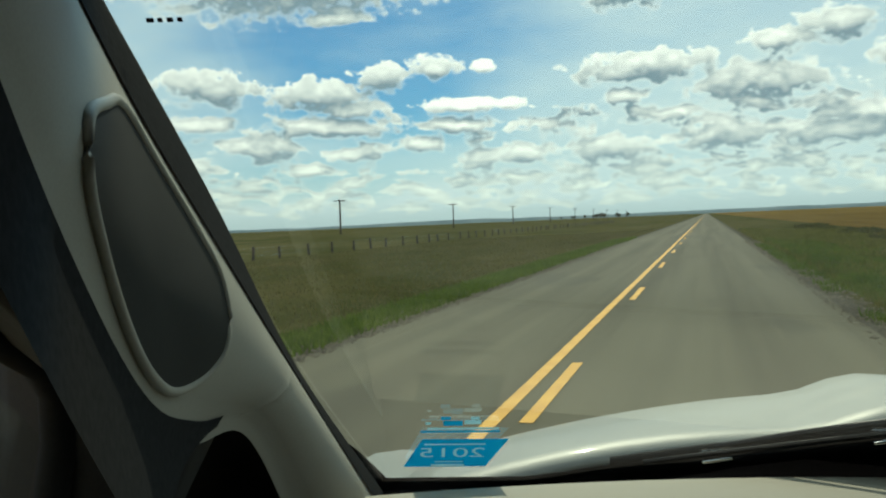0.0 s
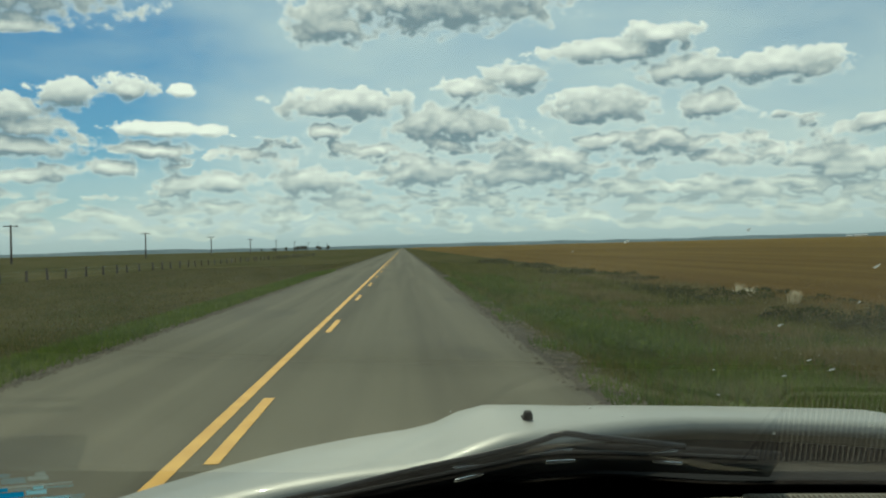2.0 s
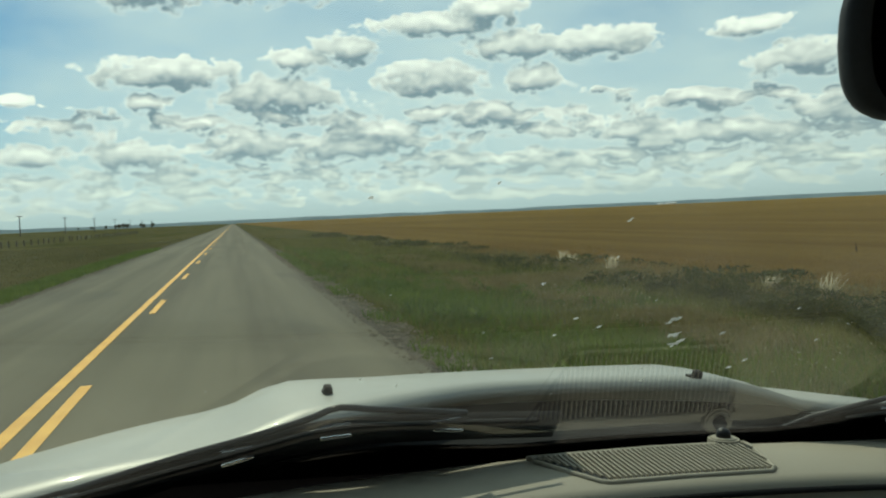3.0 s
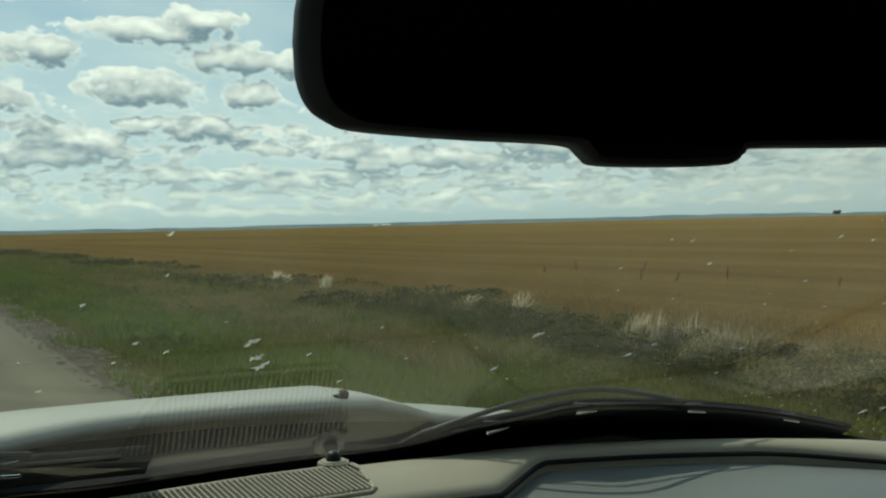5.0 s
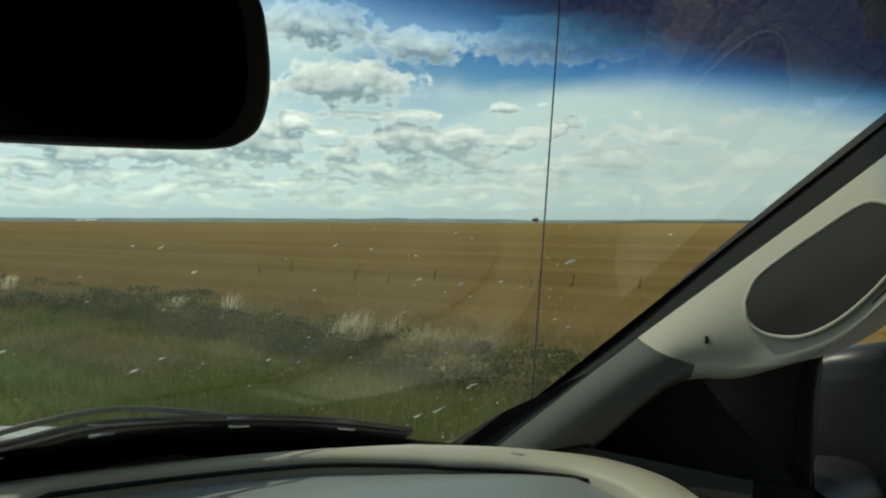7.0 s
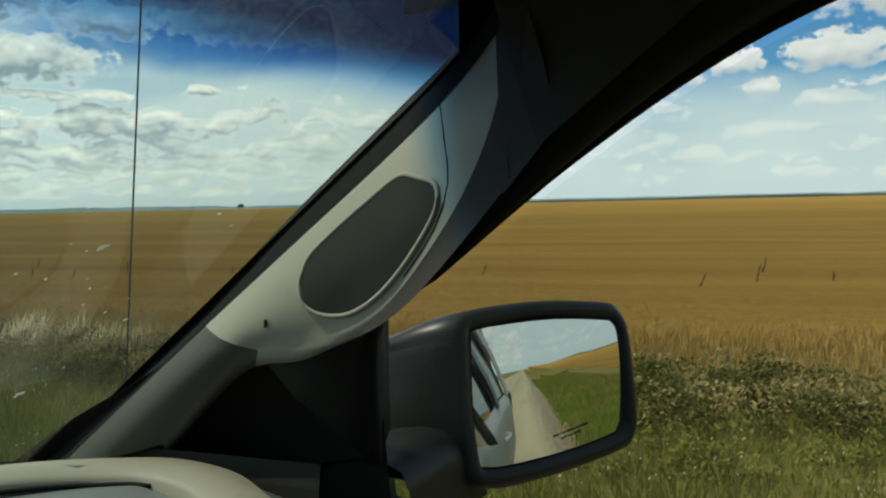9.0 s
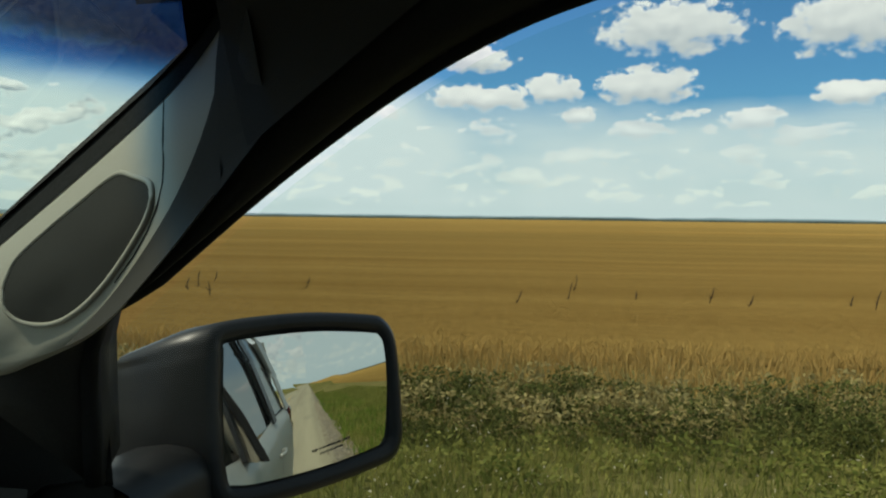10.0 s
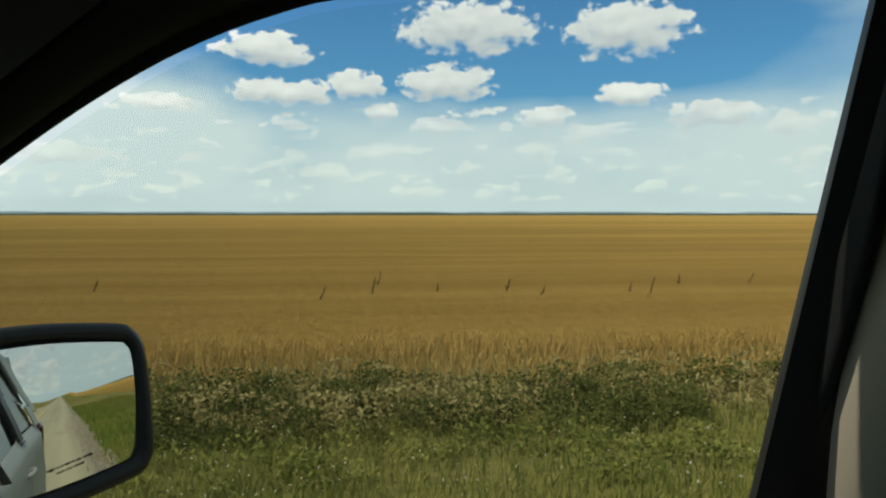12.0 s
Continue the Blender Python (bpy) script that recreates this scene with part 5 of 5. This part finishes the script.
glass_ring = [p.to_2d() for p in curve([(*p, 0) for p in GLASS + GLASS[:1]], 76)[:-1]]
bm = bmesh.new()
loops = []
for out, grow, back in ((-0.003, 0.002, 0.0), (0.008, 0.004, 0.0), (0.010, 0.014, 0.0), (0.005, 0.0215, 0.0), (-0.03, 0.022, 0.25), (-0.075, 0.012, 0.75), (-0.105, -0.012, 1.0), (-0.118, -0.05, 1.1)):
    row = []
    for i, p in enumerate(glass_ring):
        d = (glass_ring[(i + 2) % len(glass_ring)] - glass_ring[i - 2]).normalized()
        q = p + Vector((-d.y, d.x)) * (grow if Vector((-d.y, d.x)).dot(p) > 0 else -grow)
        inner = max(0.0, -q.x / 0.11)
        # the shell narrows and drops towards the door
        row.append(bm.verts.new(on_mirror(q.x - 0.045 * back * (0.3 + inner), q.y * (1 - 0.12 * back) - 0.010 * back * inner, out) + Vector((0, 0.02, 0)) * back))
    loops.append(row)
for a, b in zip(loops, loops[1:]):
    for i in range(len(glass_ring)):
        k = (i + 1) % len(glass_ring)
        bm.faces.new((a[i], a[k], b[k], b[i]))
bm.faces.new(loops[-1])
bm.faces.new(loops[0])
side_mirror = part("side_mirror", bm, HOUSING, car, "black plastic door mirror housing", smooth=True)
bm = bmesh.new()
mid = bm.verts.new(on_mirror(0, 0, 0.009))
last = [mid] * len(glass_ring)
for k in (0.2, 0.4, 0.6, 0.8, 1.0):
    now = [bm.verts.new(on_mirror(p.x * k, p.y * k, 0.009 + bowed(p.x * k, p.y * k))) for p in glass_ring]
    for i in range(len(glass_ring)):
        j = (i + 1) % len(glass_ring)
        bm.faces.new((now[i], now[j], last[j], last[i]) if k > 0.2 else (now[i], now[j], mid))
    last = now
part("mirror_glass", bm, MIRROR, side_mirror, "convex mirror glass", smooth=True)
part("mirror_arm", sheet([[(x, y - 0.12 * (x - 0.72), z) for x in (0.70, 0.76, 0.82, 0.88)] for y, z in ((0.335, 1.19), (0.338, 1.245), (0.345, 1.262), (0.36, 1.270), (0.385, 1.272), (0.42, 1.266), (0.445, 1.245), (0.44, 1.18), (0.385, 1.16), (0.335, 1.19))]), HOUSING, side_mirror, smooth=True)
frame_m = Matrix.Identity(4)
for i, v in enumerate((right, upw, face)):
    frame_m.col[i] = (*v, 0)
for words, w, sz in (("OBJECTS IN MIRROR ARE CLOSER", -0.0520, 0.0037), ("THAN THEY APPEAR", -0.0575, 0.0037)):
    m = frame_m.copy()
    m.translation = on_mirror(0.022, w, 0.0092 + bowed(0.03, w))
    text_part("mirror_lettering", words, sz, m @ pose(0, 0, 0, 0, 0, 7), GRILLE, side_mirror)

# permit sticker, read from outside, so mirrored from within
def on_screen(x, z, off):
    """A frame on the inside of the glass, its words readable from outside."""
    n = Vector((0.5 * x, 1, 1.438)).normalized()
    r_ = Vector((-1, 0.5 * x, 0)).normalized()
    u_ = n.cross(r_).normalized()
    m = Matrix.Identity(4)
    for i, v in enumerate((r_, u_, n)):
        m.col[i] = (*v, 0)
    m.translation = Vector((x, screen_y(x, z) - off, z))
    return m


def cut_plate(name, size, skew, m, words, text_size, text_at, bars, mat, inlay_mat, parent, label):
    """A thin printed plate: the words and bars are let into it, flush."""
    bm = bmesh.new()
    add_box(bm, Matrix.Identity(4), (*size, 0.0006))
    for v in bm.verts:
        v.co.x += skew * v.co.y
    plate = part(name, bm, mat, None, label)
    cu = bpy.data.curves.new("digits", "FONT")
    cu.body, cu.size, cu.extrude, cu.align_x, cu.align_y, cu.resolution_u = words, text_size, 0.002, "CENTER", "CENTER", 4
    tmp = new("digits", cu)
    bpy.context.view_layer.update()
    solid = bpy.data.meshes.new_from_object(tmp.evaluated_get(bpy.context.evaluated_depsgraph_get()))
    bpy.data.objects.remove(tmp)
    bm = bmesh.new()
    bm.from_mesh(solid)
    bmesh.ops.remove_doubles(bm, verts=bm.verts, dist=1e-6)
    bmesh.ops.translate(bm, verts=bm.verts, vec=(*text_at, 0))
    for x, y, w, h in bars:
        add_box(bm, pose(x, y, 0), (w, h, 0.004))
    bm.to_mesh(solid)
    bm.free()
    cutter = new("cutter", solid)
    made = []
    for kind in ("DIFFERENCE", "INTERSECT"):
        mod = plate.modifiers.new("cut", "BOOLEAN")
        mod.operation, mod.object, mod.solver = kind, cutter, "EXACT"
        bpy.context.view_layer.update()
        made.append(bpy.data.meshes.new_from_object(plate.evaluated_get(bpy.context.evaluated_depsgraph_get())))
        plate.modifiers.clear()
    bpy.data.objects.remove(cutter)
    bpy.data.objects.remove(plate)
    out = []
    for nm, me, mt in ((name, made[0], mat), (name + "_lettering", made[1], inlay_mat)):
        me.materials.clear()
        me.transform(m)
        out.append(linked(nm, me, mt, parent, label if nm == name else ""))
    return out


cut_plate("permit_sticker", (0.064, 0.053), -0.28, on_screen(-0.628, 1.2985, 0.0075), "2015", 0.026, (0.002, 0.001),
          ((0.0, 0.018, 0.046, 0.0026), (0.004, -0.0165, 0.022, 0.0022), (0.005, -0.0235, 0.026, 0.0042)), STICKER_BLUE, STICKER_PALE, windscreen, "blue permit sticker with the year 2015")
for x, z, w, h, mat in ((-0.615, 1.3225, 0.058, 0.003, STICKER_BLUE), (-0.612, 1.3255, 0.052, 0.003, STICKER_PALE), (-0.617, 1.331, 0.014, 0.008, STICKER_BLUE), (-0.620, 1.336, 0.007, 0.005, STICKER_BLUE),
                        (-0.603, 1.332, 0.012, 0.006, STICKER_PALE), (-0.600, 1.336, 0.006, 0.004, STICKER_PALE), (-0.634, 1.331, 0.004, 0.003, STICKER_PALE)):
    bm = bmesh.new()
    add_box(bm, on_screen(x, z, 0.0085), (w, h, 0.0004), 0.0001)
    part("sticker_emblem", bm, mat, windscreen)

for k, w in enumerate((0.004, 0.005, 0.004, 0.006)):
    bm = bmesh.new()
    add_box(bm, on_screen(-0.643 - 0.0038 * k, 1.5575, 0.004), (w * 0.5, 0.002, 0.0004))
    part("glass_mark", bm, FRIT, windscreen, "tiny dark glass mark")

# dried insect marks on the glass
br = random.Random(12)
splats = []
for k in range(6):
    bm = bmesh.new()
    lim = 17
    c = bm.verts.new((0, 0, 0))
    ring_v = [bm.verts.new((cos(6.28 * i / lim) * br.uniform(.15, 1), sin(6.28 * i / lim) * br.uniform(.08, .6), 0)) for i in range(lim)]
    for i in range(lim):
        bm.faces.new((c, ring_v[i], ring_v[(i + 1) % lim]))
    me = bpy.data.meshes.new("insect_mark")
    bm.to_mesh(me)
    bm.free()
    me.materials.append(SPLAT)
    splats.append(me)
KNOWN = [(-0.042, 1.401, 7), (-0.05, 1.413, 6), (-0.036, 1.394, 7), (0.152, 1.377, 4), (0.164, 1.406, 5), (0.267, 1.383, 5), (0.367, 1.476, 3), (0.620, 1.340, 6), (0.617, 1.310, 8), (0.60, 1.304, 5), (0.559, 1.469, 5), (-0.10, 1.41, 3)]
for k in range(120):
    if k < len(KNOWN):
        x, z, r_ = KNOWN[k]
    else:
        x, z, r_ = br.uniform(-0.35, 0.66), br.uniform(1.34, 1.50), br.uniform(0.5, 2.6)
        if x < 0.2 and br.random() < 0.5:
            x += 0.35
    o = new("insect_mark", splats[k % 6])
    o.parent = windscreen
    o.matrix_local = on_screen(x, z, -0.0025) @ pose(0, 0, 0, 0, 0, br.uniform(110, 160)) @ Matrix.Diagonal((r_ * 0.0014, r_ * 0.0014, 1, 1))


# ---------------------------------------------------------------- the cabin bent to fit the camera's views
# The parts above are drawn on a square plan. These factors bend it until the parts fit the
# camera's views, fading out behind the front seats.
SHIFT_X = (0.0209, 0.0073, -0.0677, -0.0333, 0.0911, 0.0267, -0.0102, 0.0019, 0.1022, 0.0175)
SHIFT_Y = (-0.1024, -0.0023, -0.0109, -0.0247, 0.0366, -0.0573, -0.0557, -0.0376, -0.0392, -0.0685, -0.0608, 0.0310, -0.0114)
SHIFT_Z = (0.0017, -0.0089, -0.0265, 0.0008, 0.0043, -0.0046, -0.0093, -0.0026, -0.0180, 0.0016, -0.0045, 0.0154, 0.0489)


def bend_to_view(p):
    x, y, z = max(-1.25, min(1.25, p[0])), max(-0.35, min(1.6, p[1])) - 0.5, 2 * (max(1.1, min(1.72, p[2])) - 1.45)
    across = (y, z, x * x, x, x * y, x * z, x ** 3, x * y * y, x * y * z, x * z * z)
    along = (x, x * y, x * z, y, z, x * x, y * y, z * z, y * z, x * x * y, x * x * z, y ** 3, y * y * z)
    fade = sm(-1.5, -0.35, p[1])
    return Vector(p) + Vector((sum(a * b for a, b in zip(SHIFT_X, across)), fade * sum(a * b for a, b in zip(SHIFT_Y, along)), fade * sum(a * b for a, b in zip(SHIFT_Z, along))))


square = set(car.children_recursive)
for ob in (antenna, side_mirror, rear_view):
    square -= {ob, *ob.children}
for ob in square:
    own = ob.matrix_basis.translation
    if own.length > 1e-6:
        ob.matrix_basis.translation = bend_to_view(own)
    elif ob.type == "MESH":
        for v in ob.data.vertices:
            v.co = bend_to_view(v.co)
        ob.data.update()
